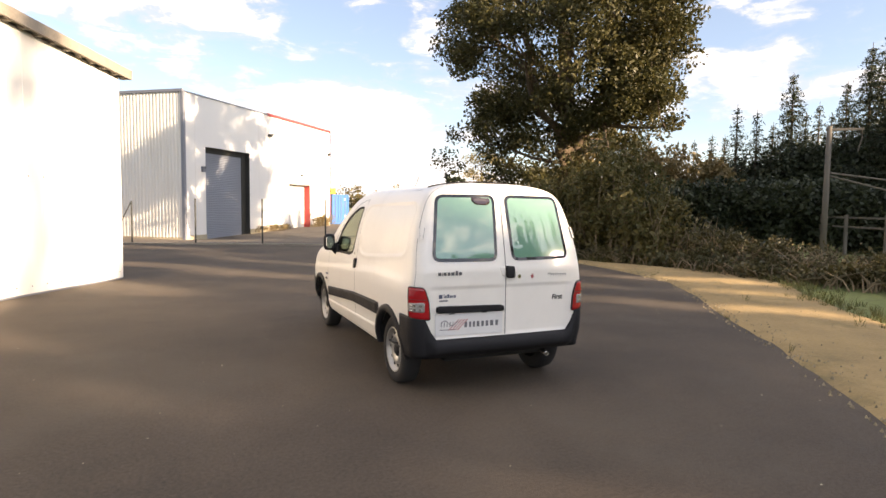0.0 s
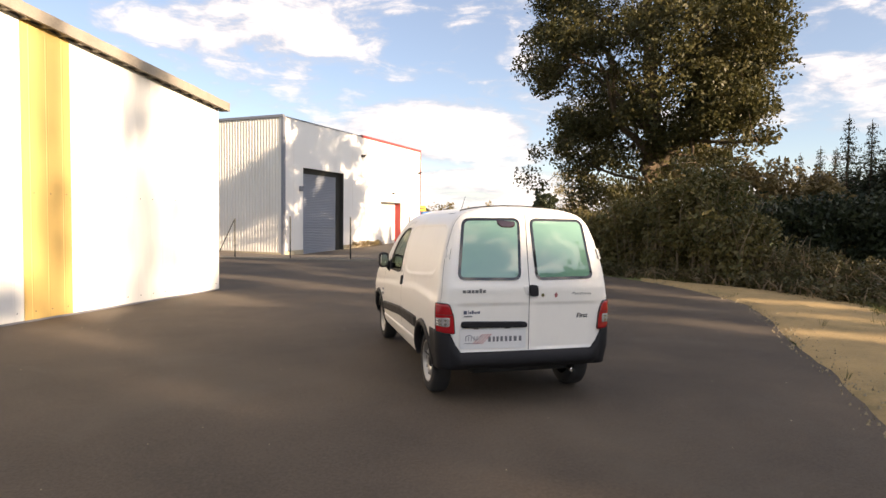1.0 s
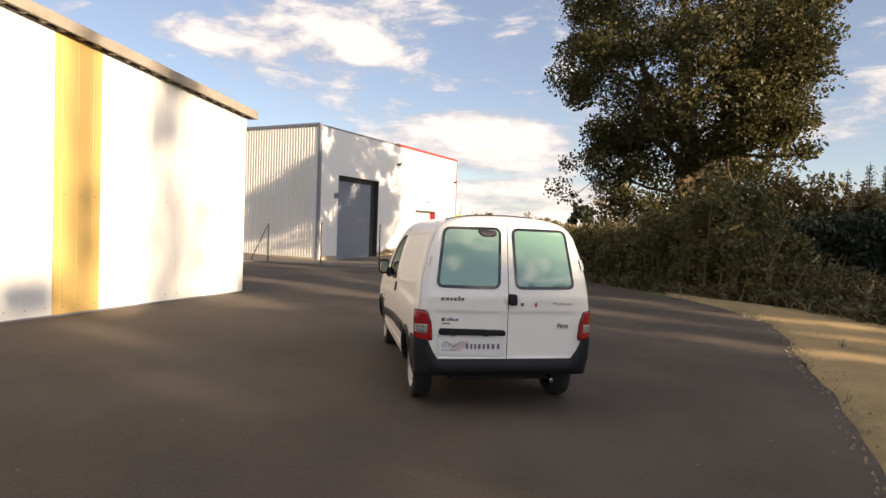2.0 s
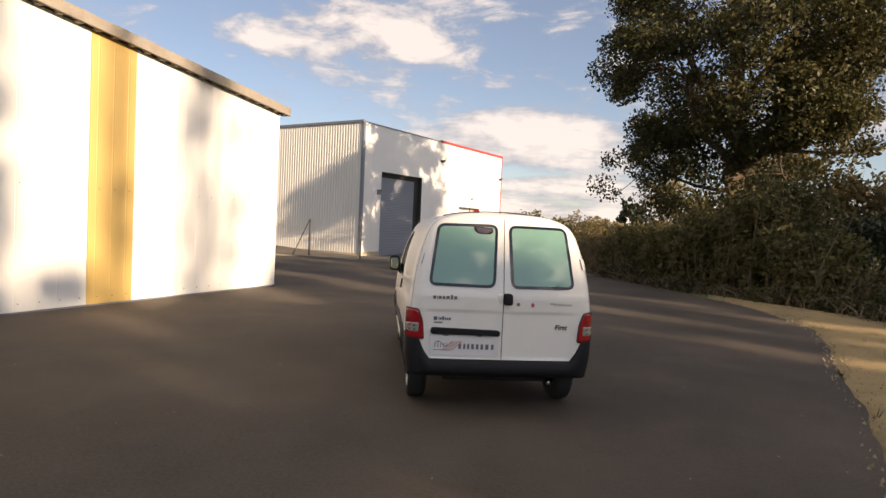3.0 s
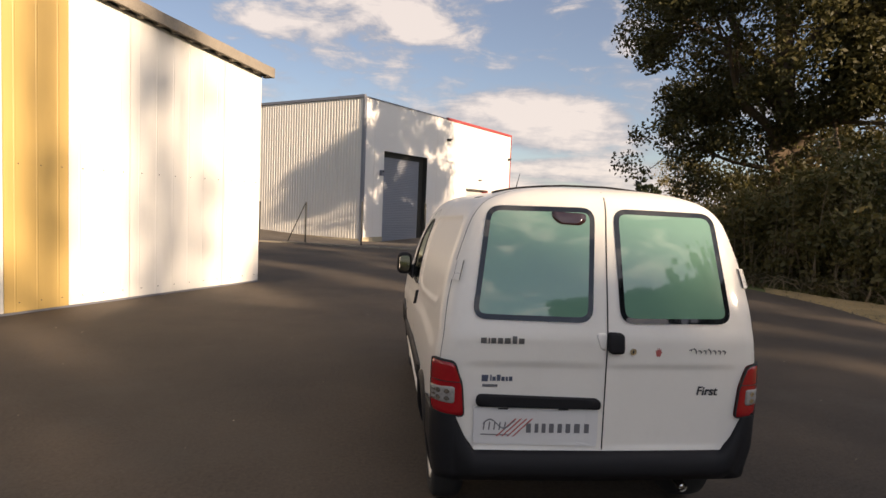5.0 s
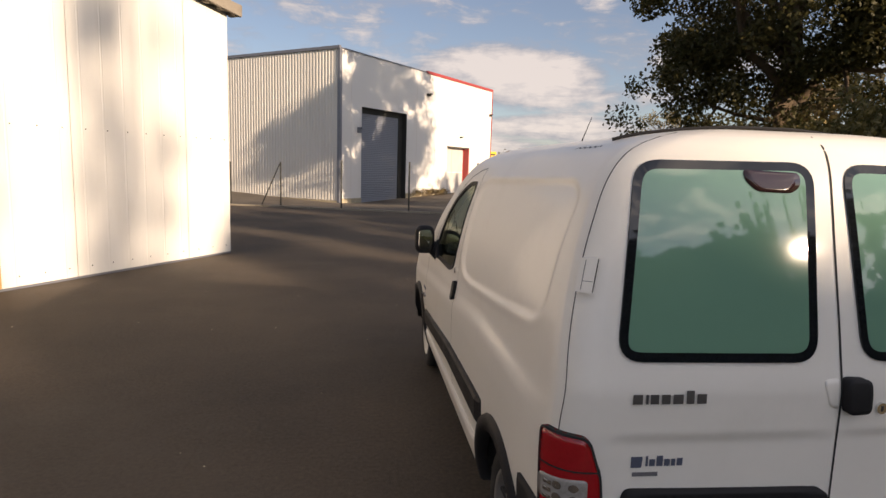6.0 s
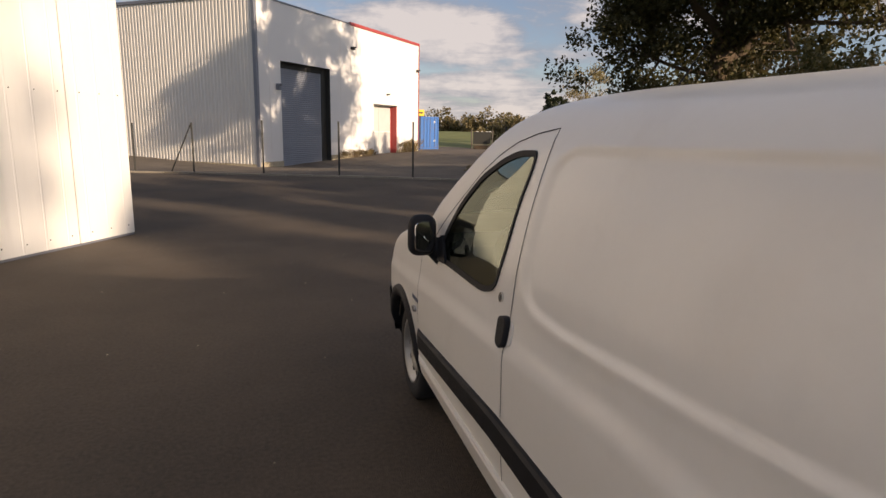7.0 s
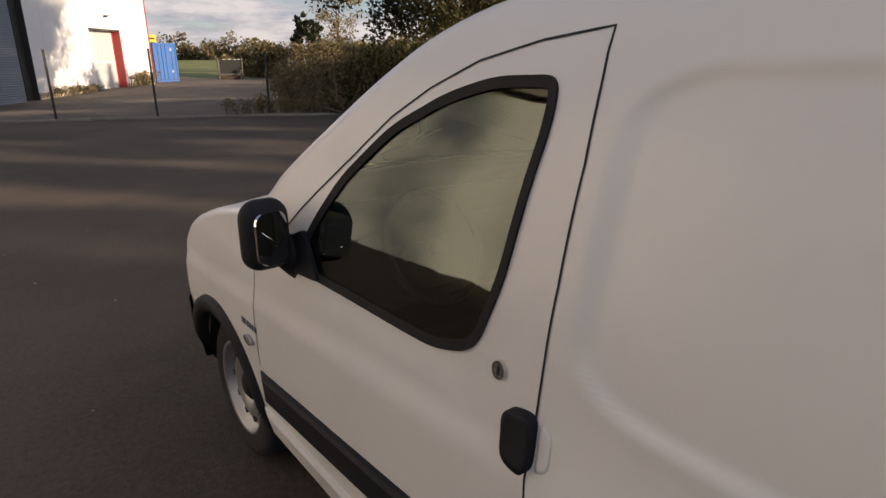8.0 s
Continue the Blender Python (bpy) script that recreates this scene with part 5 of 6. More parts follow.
def patch_mesh(poly, f, lift, rings=7, skirt=0.006):
    """A filled outline on a surface."""
    bm = bmesh.new()
    c = (sum(p[0] for p in poly) / len(poly), sum(p[1] for p in poly) / len(poly))
    n = len(poly)
    rows = [[bm.verts.new(f(p[0], p[1], lift - skirt)) for p in poly]] if skirt else []
    for k in range(rings):
        s = 1 - k / rings
        rows.append([bm.verts.new(f(c[0] + (p[0] - c[0]) * s, c[1] + (p[1] - c[1]) * s, lift)) for p in poly])
    mid = bm.verts.new(f(c[0], c[1], lift))
    for r0, r1 in zip(rows, rows[1:]):
        for k in range(n):
            bm.faces.new((r0[k], r0[(k + 1) % n], r1[(k + 1) % n], r1[k]))
    for k in range(n):
        bm.faces.new((rows[-1][k], rows[-1][(k + 1) % n], mid))
    bm.faces.ensure_lookup_table()
    face_out(bm, f(c[0], c[1], lift + 0.05) - f(c[0], c[1], lift))
    return bm


def seam_mesh(line, f, width, lift=0.0015, step=0.03):
    bm = bmesh.new()
    pts = []
    for a, b in zip(line, line[1:]):
        a, b = Vector(a), Vector(b)
        k = max(1, int((b - a).length / step))
        pts += [a.lerp(b, j / k) for j in range(k)]
    pts.append(Vector(line[-1]))
    prev = None
    for i, p in enumerate(pts):
        t = (pts[min(i + 1, len(pts) - 1)] - pts[max(i - 1, 0)]).normalized()
        nrm = Vector((-t.y, t.x)) * width / 2
        cur = [bm.verts.new(f(p.x + nrm.x, p.y + nrm.y, lift)), bm.verts.new(f(p.x - nrm.x, p.y - nrm.y, lift))]
        if prev:
            bm.faces.new((prev[0], prev[1], cur[1], cur[0]))
        prev = cur
    return bm


def lathe(bm, prof, cx, cy, cz, seg=40):
    """Turned about the x axis: prof is a list of (x offset, radius)."""
    rows = []
    for k in range(seg):
        a = 2 * math.pi * k / seg
        rows.append([bm.verts.new((cx + p[0], cy + p[1] * math.cos(a), cz + p[1] * math.sin(a))) for p in prof])
    for k in range(seg):
        r0, r1 = rows[k], rows[(k + 1) % seg]
        for j in range(len(prof) - 1):
            bm.faces.new((r0[j], r1[j], r1[j + 1], r0[j + 1]))


def build_van():
    van = thing("panel_van", (0, 0, 0), 0, "white compact panel van with green-coated rear windows, parked on the asphalt", "van")
    zs = list(np.linspace(0.30, 1.60, 160)) + [1.612, 1.622, 1.63, 1.637, 1.643, 1.65, 1.657, 1.665, 1.675, 1.688, 1.70, 1.715, 1.73, 1.745, 1.757, 1.769, 1.78, 1.789, 1.797, 1.805, 1.812, 1.818, 1.823, 1.828, 1.832]
    loops = []
    for z in zs:
        o = outline(z)
        loops.append([(float(x), float(y), float(z)) for x, y in o] + [(-float(x), float(y), float(z)) for x, y in o[-2:0:-1]])
    n = len(loops[0])
    verts = [v for l in loops for v in l]
    win_cut = inset(dense(rounded(WIN, 0.05), 0.04), 0.012)
    groups = {"body": [], "front_door": [], "front_door_b": [], "rear_door": [], "rear_door_b": [], "bonnet": []}
    ws = [(-0.60, 1.62), (0.60, 1.62), (0.70, 1.2), (-0.70, 1.2)]
    half = len(outline(0.5))
    for i in range(len(zs) - 1):
        for k in range(n):
            q = (i * n + k, i * n + (k + 1) % n, (i + 1) * n + (k + 1) % n, (i + 1) * n + k)
            cx, cy, cz = (sum(verts[j][a] for j in q) / 4 for a in range(3))
            kk = k if k < half else n - k - 1
            is_side = N_REAR + N_CORNER - 6 <= kk < N_REAR + N_CORNER + N_SIDE + 8
            if is_side and abs(cx) > 0.5:
                if any(math.hypot(cy - a, cz - 0.315) < 0.352 for a in AXLES):
                    continue
                if inside((cy, cz), win_cut):
                    continue
            if kk < N_REAR + N_CORNER + 8 and cz < 0.37:
                continue
            is_front = kk >= N_REAR + N_CORNER + N_SIDE + 4
            if is_front and inside((cx, cz), ws):
                continue
            if kk < N_REAR + N_CORNER - 3 and 0.52 < cz < 1.79:
                groups["rear_door" if cx > 0 else "rear_door_b"].append(q)
            elif is_side and 1.752 < cy < 3.0 and 0.34 < cz < 1.675 and abs(cx) > 0.55:
                groups["front_door" if cx > 0 else "front_door_b"].append(q)
            elif cy > 3.2 and 0.93 < cz < 1.15:
                groups["bonnet"].append(q)
            else:
                groups["body"].append(q)
    groups["body"].append(tuple((len(zs) - 1) * n + k for k in range(n)))
    # normals of the whole shell, so that the pieces shade as one skin
    ob = {}
    for g, fs in groups.items():
        used = sorted({j for f in fs for j in f})
        idx = {j: m for m, j in enumerate(used)}
        name = g.replace("_b", "") if g != "body" and g != "bonnet" else g
        parent = van
        o = raw(name, [verts[j] for j in used], [[idx[j] for j in f] for f in fs], M_PAINT, parent, smooth=True)
        ob[g] = o
    fd, rdL = ob["front_door_b"], ob["rear_door_b"]
    rdR = ob["rear_door"]
    # inner skin, dark, closes the wells and the underside
    bm = bmesh.new()
    add_box(bm, (-0.50, 0.16, 0.27), (0.50, 3.85, 0.345), 0.03)
    for a in AXLES:
        for s in (-1, 1):
            prev = None
            for k in range(25):
                t = math.pi * k / 24
                cy, cz = a + 0.356 * math.cos(t), 0.32 + 0.356 * math.sin(t)
                cur = [bm.verts.new((s * 0.50, a + 0.1 * math.cos(t), 0.32)), bm.verts.new((s * 0.50, cy, cz)), bm.verts.new((s * 0.80, cy, cz))]
                if prev:
                    bm.faces.new((prev[0], prev[1], cur[1], cur[0])); bm.faces.new((prev[1], prev[2], cur[2], cur[1]))
                prev = cur
    part("underbody", bm, M_GAP, van, "dark underbody and wheel wells")
    # closing floor inside the shell
    box_part("floor", (-0.78, 0.06, 0.345), (0.78, 3.3, 0.36), M_CABIN, van)
    box_part("bulkhead", (-0.62, 1.70, 0.36), (0.62, 1.72, 1.60), M_BULKHEAD, van, 0.0, "grey partition behind the seats")
    # cabin
    bm = bmesh.new(); add_box(bm, (-0.72, 2.78, 0.75), (0.72, 3.2, 1.10), 0.08); part("dashboard", bm, M_CABIN, van)
    for x in (-0.38, 0.38):
        bm = bmesh.new(); add_box(bm, (x - 0.25, 1.95, 0.45), (x + 0.25, 2.5, 0.66), 0.05); add_box(bm, (x - 0.24, 1.80, 0.6), (x + 0.24, 1.98, 1.2), 0.05); add_box(bm, (x - 0.13, 1.82, 1.22), (x + 0.13, 1.93, 1.40), 0.04)
        part("seat", bm, M_CABIN, van, "dark cloth seat")
    bm = bmesh.new()
    ringp = [(-0.38 + 0.18 * math.cos(2 * math.pi * k / 20), 2.62 + 0.09 * math.sin(2 * math.pi * k / 20), 1.05 + 0.16 * math.sin(2 * math.pi * k / 20)) for k in range(21)]
    tube(bm, ringp, 0.014, 6, cap=False); tube(bm, [(-0.38, 2.62, 1.05), (-0.38, 2.85, 0.95)], 0.03, 6); part("steering_wheel", bm, M_CABIN, van)

    L = lambda y, z, l=0.0: surf_side(y, z, l, -1)
    R = lambda y, z, l=0.0: surf_side(y, z, l, 1)
    B = lambda x, z, l=0.0: surf_rear(x, z, l)
    F = lambda x, z, l=0.0: surf_front(x, z, l)
    # door windows
    out_w = dense(rounded(WIN, 0.05), 0.04)
    in_w = inset(out_w, 0.021)
    for f, dr in ((L, fd), (R, ob["front_door"])):
        w = part("window_seal", ring_mesh(out_w, in_w, f, 0.006, 0.002), M_RUBBER, dr, "black rubber window seal")
        w2 = part("window_pane", patch_mesh(in_w, f, -0.003, 6, 0.0), M_GLASS, dr, "clear reflecting door glass", smooth=True)
        w2.visible_shadow = False
    out_f = dense(rounded([(-0.62, 1.645), (0.62, 1.645), (0.735, 1.17), (-0.735, 1.17)], 0.08), 0.05)
    in_f = inset(out_f, 0.05)
    part("windscreen_border", ring_mesh(out_f, in_f, F, 0.004, 0.002), M_BLACKPANE, van)
    w = part("windscreen", patch_mesh(in_f, F, 0.001, 6, 0.0), M_GLASS, van, smooth=True); w.visible_shadow = False
    # rear windows
    for s, dr in ((-1, rdL), (1, rdR)):
        ow = 0.016 if s < 0 else 0.004
        q = [(s * 0.048, 1.718), (s * (0.585 + ow), 1.712), (s * (0.658 + ow), 1.155), (s * 0.072, 1.148)]
        o1 = dense(rounded(q, 0.075, 7), 0.04)
        i1 = inset(o1, 0.026)
        part("window_border", ring_mesh(o1, i1, B, 0.006, 0.004), M_BLACKPANE, dr, "black glass border")
        part("window_pane", patch_mesh(i1, B, 0.004, 8, 0.0), M_GREENPANE, dr, "green-coated reflecting window glass", smooth=True)
    # high brake lamp behind the glass of one leaf
    q = dense(rounded([(-0.275, 1.692), (-0.095, 1.686), (-0.095, 1.648), (-0.125, 1.626), (-0.235, 1.629), (-0.27, 1.66)], 0.02, 4), 0.03)
    part("brake_lamp", patch_mesh(q, B, 0.0065, 3, 0.002), M_DARKLENS, rdL, "dark red high-level brake lamp", smooth=True)
    # seams
    def seam(line, f, parent=van, w=0.006, name="panel_gap"):
        part(name, seam_mesh(line, f, w), M_GAP, parent)
    seam([(0.012, 1.80), (0.006, 1.5), (0.004, 1.0), (0.004, 0.515)], B, rdR, 0.007)
    roofline = [(x, 1.0) for x in np.linspace(-0.52, 0.52, 41)]
    bm = bmesh.new()
    rp = []
    for x, _ in roofline:
        zz = curve(abs(x), HW[::-1], HZ[::-1]) if abs(x) > 0.12 else 1.832
        rp.append((x, 0.46 + 0.05 * (x / 0.5) ** 2, min(zz, 1.832) + 0.006))
    tube(bm, rp, 0.006, 5); part("roof_seal", bm, M_RUBBER, van, "black roof edge seal")
    for f in (L, R):
        s_ = -1 if f is L else 1
        bm = bmesh.new()
        tube(bm, [surf_corner(N_REAR + 4.2, z, 0.0, s_) for z in np.linspace(0.95, 1.80, 44)], 0.0017, 5)
        part("panel_gap", bm, M_GAP, van)
        seam([(2.86, 1.08), (2.65, 1.241), (2.42, 1.405), (2.294, 1.503), (2.18, 1.568), (2.05, 1.623), (1.907, 1.657), (1.768, 1.676), (1.755, 1.6), (1.742, 1.47), (1.742, 1.28), (1.75, 1.09), (1.752, 1.0), (1.752, 0.93), (1.742, 0.85), (1.737, 0.69)], f, fd if f is L else ob["front_door"], 0.0048)
        seam([(2.99, 1.05), (3.005, 0.9), (2.995, 0.62)], f, fd if f is L else ob["front_door"], 0.0045)
        seam([(1.737, 0.57), (1.735, 0.36)], f, van, 0.006)
    # side mouldings, arch lips, sill
    for f, s in ((L, -1), (R, 1)):
        part("side_moulding", patch_strip(0.90, 3.0, lambda y: interp(y, [1.05, 1.8, 2.97], [0.578, 0.575, 0.485]), lambda y: interp(y, [1.05, 1.8, 2.97], [0.702, 0.686, 0.598]), f, 0.022), M_PLASTIC, van, "black side rub strip")
        for a in AXLES:
            bm = bmesh.new()
            prev = None
            lo, hi = (-12, 192)
            for k in range(41):
                t = radians(lo + (hi - lo) * k / 40)
                ring = []
                for rr, l in ((0.338, -0.03), (0.340, 0.012), (0.365, 0.022), (0.402, 0.016), (0.412, -0.006)):
                    ring.append(bm.verts.new(f(a + rr * math.cos(t), max(0.302, 0.315 + rr * math.sin(t)), l)))
                if prev:
                    for j in range(4):
                        bm.faces.new((prev[j], prev[j + 1], ring[j + 1], ring[j]))
                prev = ring
            bmesh.ops.recalc_face_normals(bm, faces=bm.faces[:])
            part("wheel_arch_trim", bm, M_PLASTIC, van, "", smooth=True)
        part("sill", patch_strip(1.02, 3.04, lambda y: 0.325, lambda y: interp(y, [1.05, 3.0], [0.47, 0.43]), f, 0.016), M_PAINT, van, smooth=False)
    # rear and front bumpers
    part("rear_bumper", bumper(True), M_PLASTIC, van, "black plastic rear bumper", smooth=True)
    part("front_bumper", bumper(False), M_PLASTIC, van, "black plastic front bumper", smooth=True)
    # tail lamps wrap round the corners
    for s in (-1, 1):
        def T(a, z, l):
            o = outline(z)
            pts = [Vector(p) for p in o[12:N_REAR + N_CORNER + 6]]
            ls = [0.0]
            for p0, p1 in zip(pts, pts[1:]):
                ls.append(ls[-1] + (p1 - p0).length)
            a = max(0.002, min(ls[-1] - 0.002, a))
            x, y = float(np.interp(a, ls, [p.x for p in pts])), float(np.interp(a, ls, [p.y for p in pts]))
            j = min(range(len(ls) - 1), key=lambda q: abs(ls[q] - a))
            t = (pts[min(j + 1, len(pts) - 1)] - pts[max(j - 1, 0)]).normalized()
            return Vector((s * (x + t.y * l), y - t.x * l, z))
        off = 0.665 - outline(0.8)[12][0]
        q = [(off + 0.03, 0.672), (off + 0.215, 0.695), (off + 0.23, 0.955), (off + 0.085, 0.950), (off + 0.045, 0.84)]
        tl = part("tail_lamp", patch_mesh(dense(rounded(q, 0.03), 0.025), T, 0.016, 5, 0.02), M_REDLENS, van, "red tail lamp with clear centre", smooth=True)
        q2 = [(off + 0.082, 0.742), (off + 0.215, 0.75), (off + 0.215, 0.818), (off + 0.082, 0.826)]
        part("clear_lens", patch_mesh(dense(rounded(q2, 0.015), 0.025), T, 0.0185, 4, 0.004), M_CLEARLENS, tl, "clear reversing lamp lens", smooth=True)
        for z in (0.755, 0.778, 0.80):
            part("reflector_bar", patch_mesh(dense([(off + 0.17, z - 0.006), (off + 0.195, z - 0.006), (off + 0.195, z + 0.006), (off + 0.17, z + 0.006)], 0.02), T, 0.021, 2, 0.003), M_CHROME, tl)
        part("lamp_border", ring_mesh(dense(rounded(q, 0.03), 0.025), inset(dense(rounded(q, 0.03), 0.025), 0.007), T, 0.0165, 0.0178), M_GAP, tl, "black lamp edge")
        for y0, z0 in ((0.115, 0.80), (0.115, 0.765), (0.155, 0.80), (0.155, 0.765)):
            ds = [(off + y0 + 0.012 * math.cos(2 * math.pi * k / 12), z0 + 0.012 * math.sin(2 * math.pi * k / 12)) for k in range(12)]
            part("bulb", patch_mesh(ds, T, 0.0205, 2, 0.003), M_CHROME, tl)
        q3 = [(off + 0.055, 0.845), (off + 0.215, 0.848), (off + 0.215, 0.852), (off + 0.055, 0.849)]
        part("lens_rib", patch_mesh(dense(q3, 0.03), T, 0.0185, 2, 0.003), M_GAP, tl)
    # plate and grip above it
    q = dense(rounded([(-0.648, 0.722), (-0.026, 0.716), (-0.026, 0.532), (-0.645, 0.540)], 0.012, 3), 0.05)
    plate = part("dealer_plate", patch_mesh(q, B, 0.012, 5, 0.012), M_PLATE, van, "white dealer plate with grey print")
    def mark(poly, mat, parent, lift=0.0145, f=B, name="print_bar"):
        part(name, patch_mesh(poly, f, lift, 1, 0.0015), mat, parent)
    x = -0.385
    for w_ in (0.036, 0.028, 0.030, 0.036, 0.034, 0.036, 0.044, 0.036):
        mark([(x, 0.598), (x + w_ * 0.66, 0.598), (x + w_ * 0.66, 0.644), (x, 0.644)], M_GREYINK, plate)
        x += w_ + 0.007
    for k in range(4):
        x = -0.475 + 0.027 * k
        mark([(x - 0.06, 0.578), (x - 0.052, 0.578), (x + 0.042, 0.668), (x + 0.032, 0.668)], M_REDINK, plate)
    arc = [(-0.60 + 0.012 * k, 0.640 + 0.022 * math.sin(k * 0.55)) for k in range(14)]
    for p0, p1 in zip(arc, arc[1:]):
        mark([(p0[0], p0[1] - 0.003), (p1[0], p1[1] - 0.003), (p1[0], p1[1] + 0.004), (p0[0], p0[1] + 0.004)], M_GREYINK, plate)
    for k in range(5):
        mark([(-0.60 + 0.026 * k, 0.61), (-0.594 + 0.026 * k, 0.61), (-0.590 + 0.026 * k, 0.65), (-0.596 + 0.026 * k, 0.65)], M_GREYINK, plate)
    mark([(-0.61, 0.585), (-0.47, 0.583), (-0.47, 0.588), (-0.61, 0.590)], M_GREYINK, plate)
    q = dense(rounded([(-0.635, 0.786), (-0.022, 0.772), (-0.018, 0.722), (-0.642, 0.730)], 0.026, 5), 0.04)
    part("plate_grip", patch_mesh(q, B, 0.028, 4, 0.03), M_PLASTIC, rdL, "black plastic grip with plate lamps", smooth=True)
    for x in (-0.53, -0.23):
        mark([(x, 0.716), (x + 0.05, 0.716), (x + 0.05, 0.724), (x, 0.724)], M_INK, plate, 0.024)
    # handle, lock, sticker
    q = dense(rounded([(0.004, 1.108), (0.082, 1.104), (0.086, 1.004), (0.010, 1.002)], 0.02, 4), 0.02)
    part("door_handle", patch_mesh(q, B, 0.026, 4, 0.03), M_PLASTIC, rdR, "black plastic door handle", smooth=True)
    q = dense(rounded([(-0.055, 1.098), (0.0, 1.104), (0.0, 1.012), (-0.03, 1.02)], 0.018, 4), 0.02)
    part("handle_recess", patch_mesh(q, B, 0.002, 3, 0.002), M_PAINT, rdL, smooth=True)
    disc = [(0.137 + 0.017 * math.cos(2 * math.pi * k / 20), 1.012 + 0.017 * math.sin(2 * math.pi * k / 20)) for k in range(20)]
    lk = part("lock", patch_mesh(disc, B, 0.008, 3, 0.008), M_CHROME, van, "round chrome lock")
    mark([(0.134, 1.004), (0.140, 1.004), (0.140, 1.020), (0.134, 1.020)], M_INK, lk, 0.0095)
    # sticker outline: a small hand with spread fingers
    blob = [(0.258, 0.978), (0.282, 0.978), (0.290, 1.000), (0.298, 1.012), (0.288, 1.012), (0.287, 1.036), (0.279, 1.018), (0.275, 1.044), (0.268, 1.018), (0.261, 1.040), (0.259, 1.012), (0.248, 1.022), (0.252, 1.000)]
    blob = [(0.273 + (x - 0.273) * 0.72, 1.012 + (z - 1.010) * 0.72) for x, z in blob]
    part("sticker", patch_mesh(blob, B, 0.002, 2, 0.001), M_REDINK, rdR, "small red hand-shaped sticker")
    # badges as plain bars
    x = -0.628
    for w_, hh in ((0.032, 0.036), (0.008, 0.036), (0.028, 0.036), (0.028, 0.036), (0.034, 0.036), (0.026, 0.048), (0.032, 0.036)):
        mark([(x, 1.040), (x + w_ * 0.85, 1.040), (x + w_ * 0.85, 1.036 + hh * 0.86), (x, 1.036 + hh * 0.86)], M_BADGE, rdL, 0.006, B, "badge_bar")
        x += w_ + 0.005
    mark([(-0.615, 0.848), (-0.585, 0.848), (-0.582, 0.880), (-0.615, 0.880)], M_BLUEINK, rdL, 0.003, B, "badge_bar")
    x = -0.572
    for w_, hh in ((0.006, 0.03), (0.016, 0.02), (0.018, 0.03), (0.016, 0.02), (0.011, 0.02), (0.017, 0.022)):
        mark([(x, 0.852), (x + w_, 0.852), (x + w_, 0.852 + hh), (x, 0.852 + hh)], M_BLUEINK, rdL, 0.003, B, "badge_bar")
        x += w_ + 0.005
    mark([(-0.61, 0.822), (-0.535, 0.822), (-0.535, 0.834), (-0.61, 0.834)], M_GREYINK, rdL, 0.003, B, "badge_bar")
    wave = [(0.43 + 0.0052 * k + 0.006 * math.sin(k * 1.25), 1.014 + 0.010 * math.sin(k * 1.25 + 1.2) + (0.016 * math.sin(k * 0.5) if k < 7 else 0.008 * (k in (19, 20)))) for k in range(40)]
    for p0, p1 in zip(wave, wave[1:]):
        mark([(p0[0] - 0.0022, p0[1] - 0.0026), (p1[0] - 0.0022, p1[1] - 0.0026), (p1[0] + 0.0022, p1[1] + 0.0026), (p0[0] + 0.0022, p0[1] + 0.0026)], M_BADGE, rdR, 0.005, B, "badge_bar")
    word(rdR, "First", (0.488, B(0.55, 0.80).y - 0.004, 0.792), 0.062, M_INK)
    # script mark on the roof flank
    w2 = [(0.46 + 0.016 * k, 1.757 + 0.004 * math.sin(k * 2.1)) for k in range(15)]
    for p0, p1 in zip(w2, w2[1:]):
        mark([(p0[0], p0[1] - 0.0012), (p1[0], p1[1] - 0.0012), (p1[0], p1[1] + 0.0012), (p0[0], p0[1] + 0.0012)], M_INK, van, 0.003, L, "script_bar")
    # hinges
    for sd, dr in ((-1, rdL), (1, rdR)):
        H = lambda a, b, l, sd=sd: surf_corner(a, b, l, sd)
        z = 1.385
        k0 = N_REAR + 1.7
        q = dense(rounded([(k0, z - 0.050), (k0 + 2.3, z - 0.046), (k0 + 2.3, z + 0.046), (k0, z + 0.050)], 0.3, 3), 0.4)
        hg = part("hinge", patch_mesh(q, H, 0.016, 3, 0.018), M_PAINT, van, "white door hinge", smooth=False)
        for zz in (-0.016,):
            bm = bmesh.new(); tube(bm, [H(k0 + 0.2, z + zz, 0.0165), H(k0 + 1.5, z + zz, 0.0165)], 0.0009, 4); part("hinge_gap", bm, M_GAP, hg)
        bm = bmesh.new(); tube(bm, [H(k0 + 1.5, z - 0.042, 0.0165), H(k0 + 1.5, z + 0.042, 0.0165)], 0.0008, 5); tube(bm, [H(k0 + 0.05, z - 0.046, 0.010), H(k0 + 0.05, z + 0.046, 0.010)], 0.0035, 6); part("hinge_pin", bm, M_GAP, hg)
    # door handles, locks, repeaters
    for f, dr in ((L, fd), (R, ob["front_door"])):
        q = dense(rounded([(1.741, 0.940), (1.806, 0.948), (1.816, 1.040), (1.746, 1.052)], 0.026, 5), 0.02)
        part("door_handle", patch_mesh(q, f, 0.020, 4, 0.024), M_PLASTIC, dr, "black plastic door handle", smooth=True)
        q = dense(rounded([(1.708, 0.962), (1.734, 0.950), (1.738, 1.040), (1.712, 1.030)], 0.015, 4), 0.02)
        part("finger_grip", patch_mesh(q, f, 0.003, 4, 0.003), M_PAINT, van, smooth=True)
        disc = [(1.846 + 0.016 * math.cos(2 * math.pi * k / 20), 1.094 + 0.018 * math.sin(2 * math.pi * k / 20)) for k in range(20)]
        lk = part("lock", patch_mesh(disc, f, 0.008, 3, 0.01), M_CHROME, van)
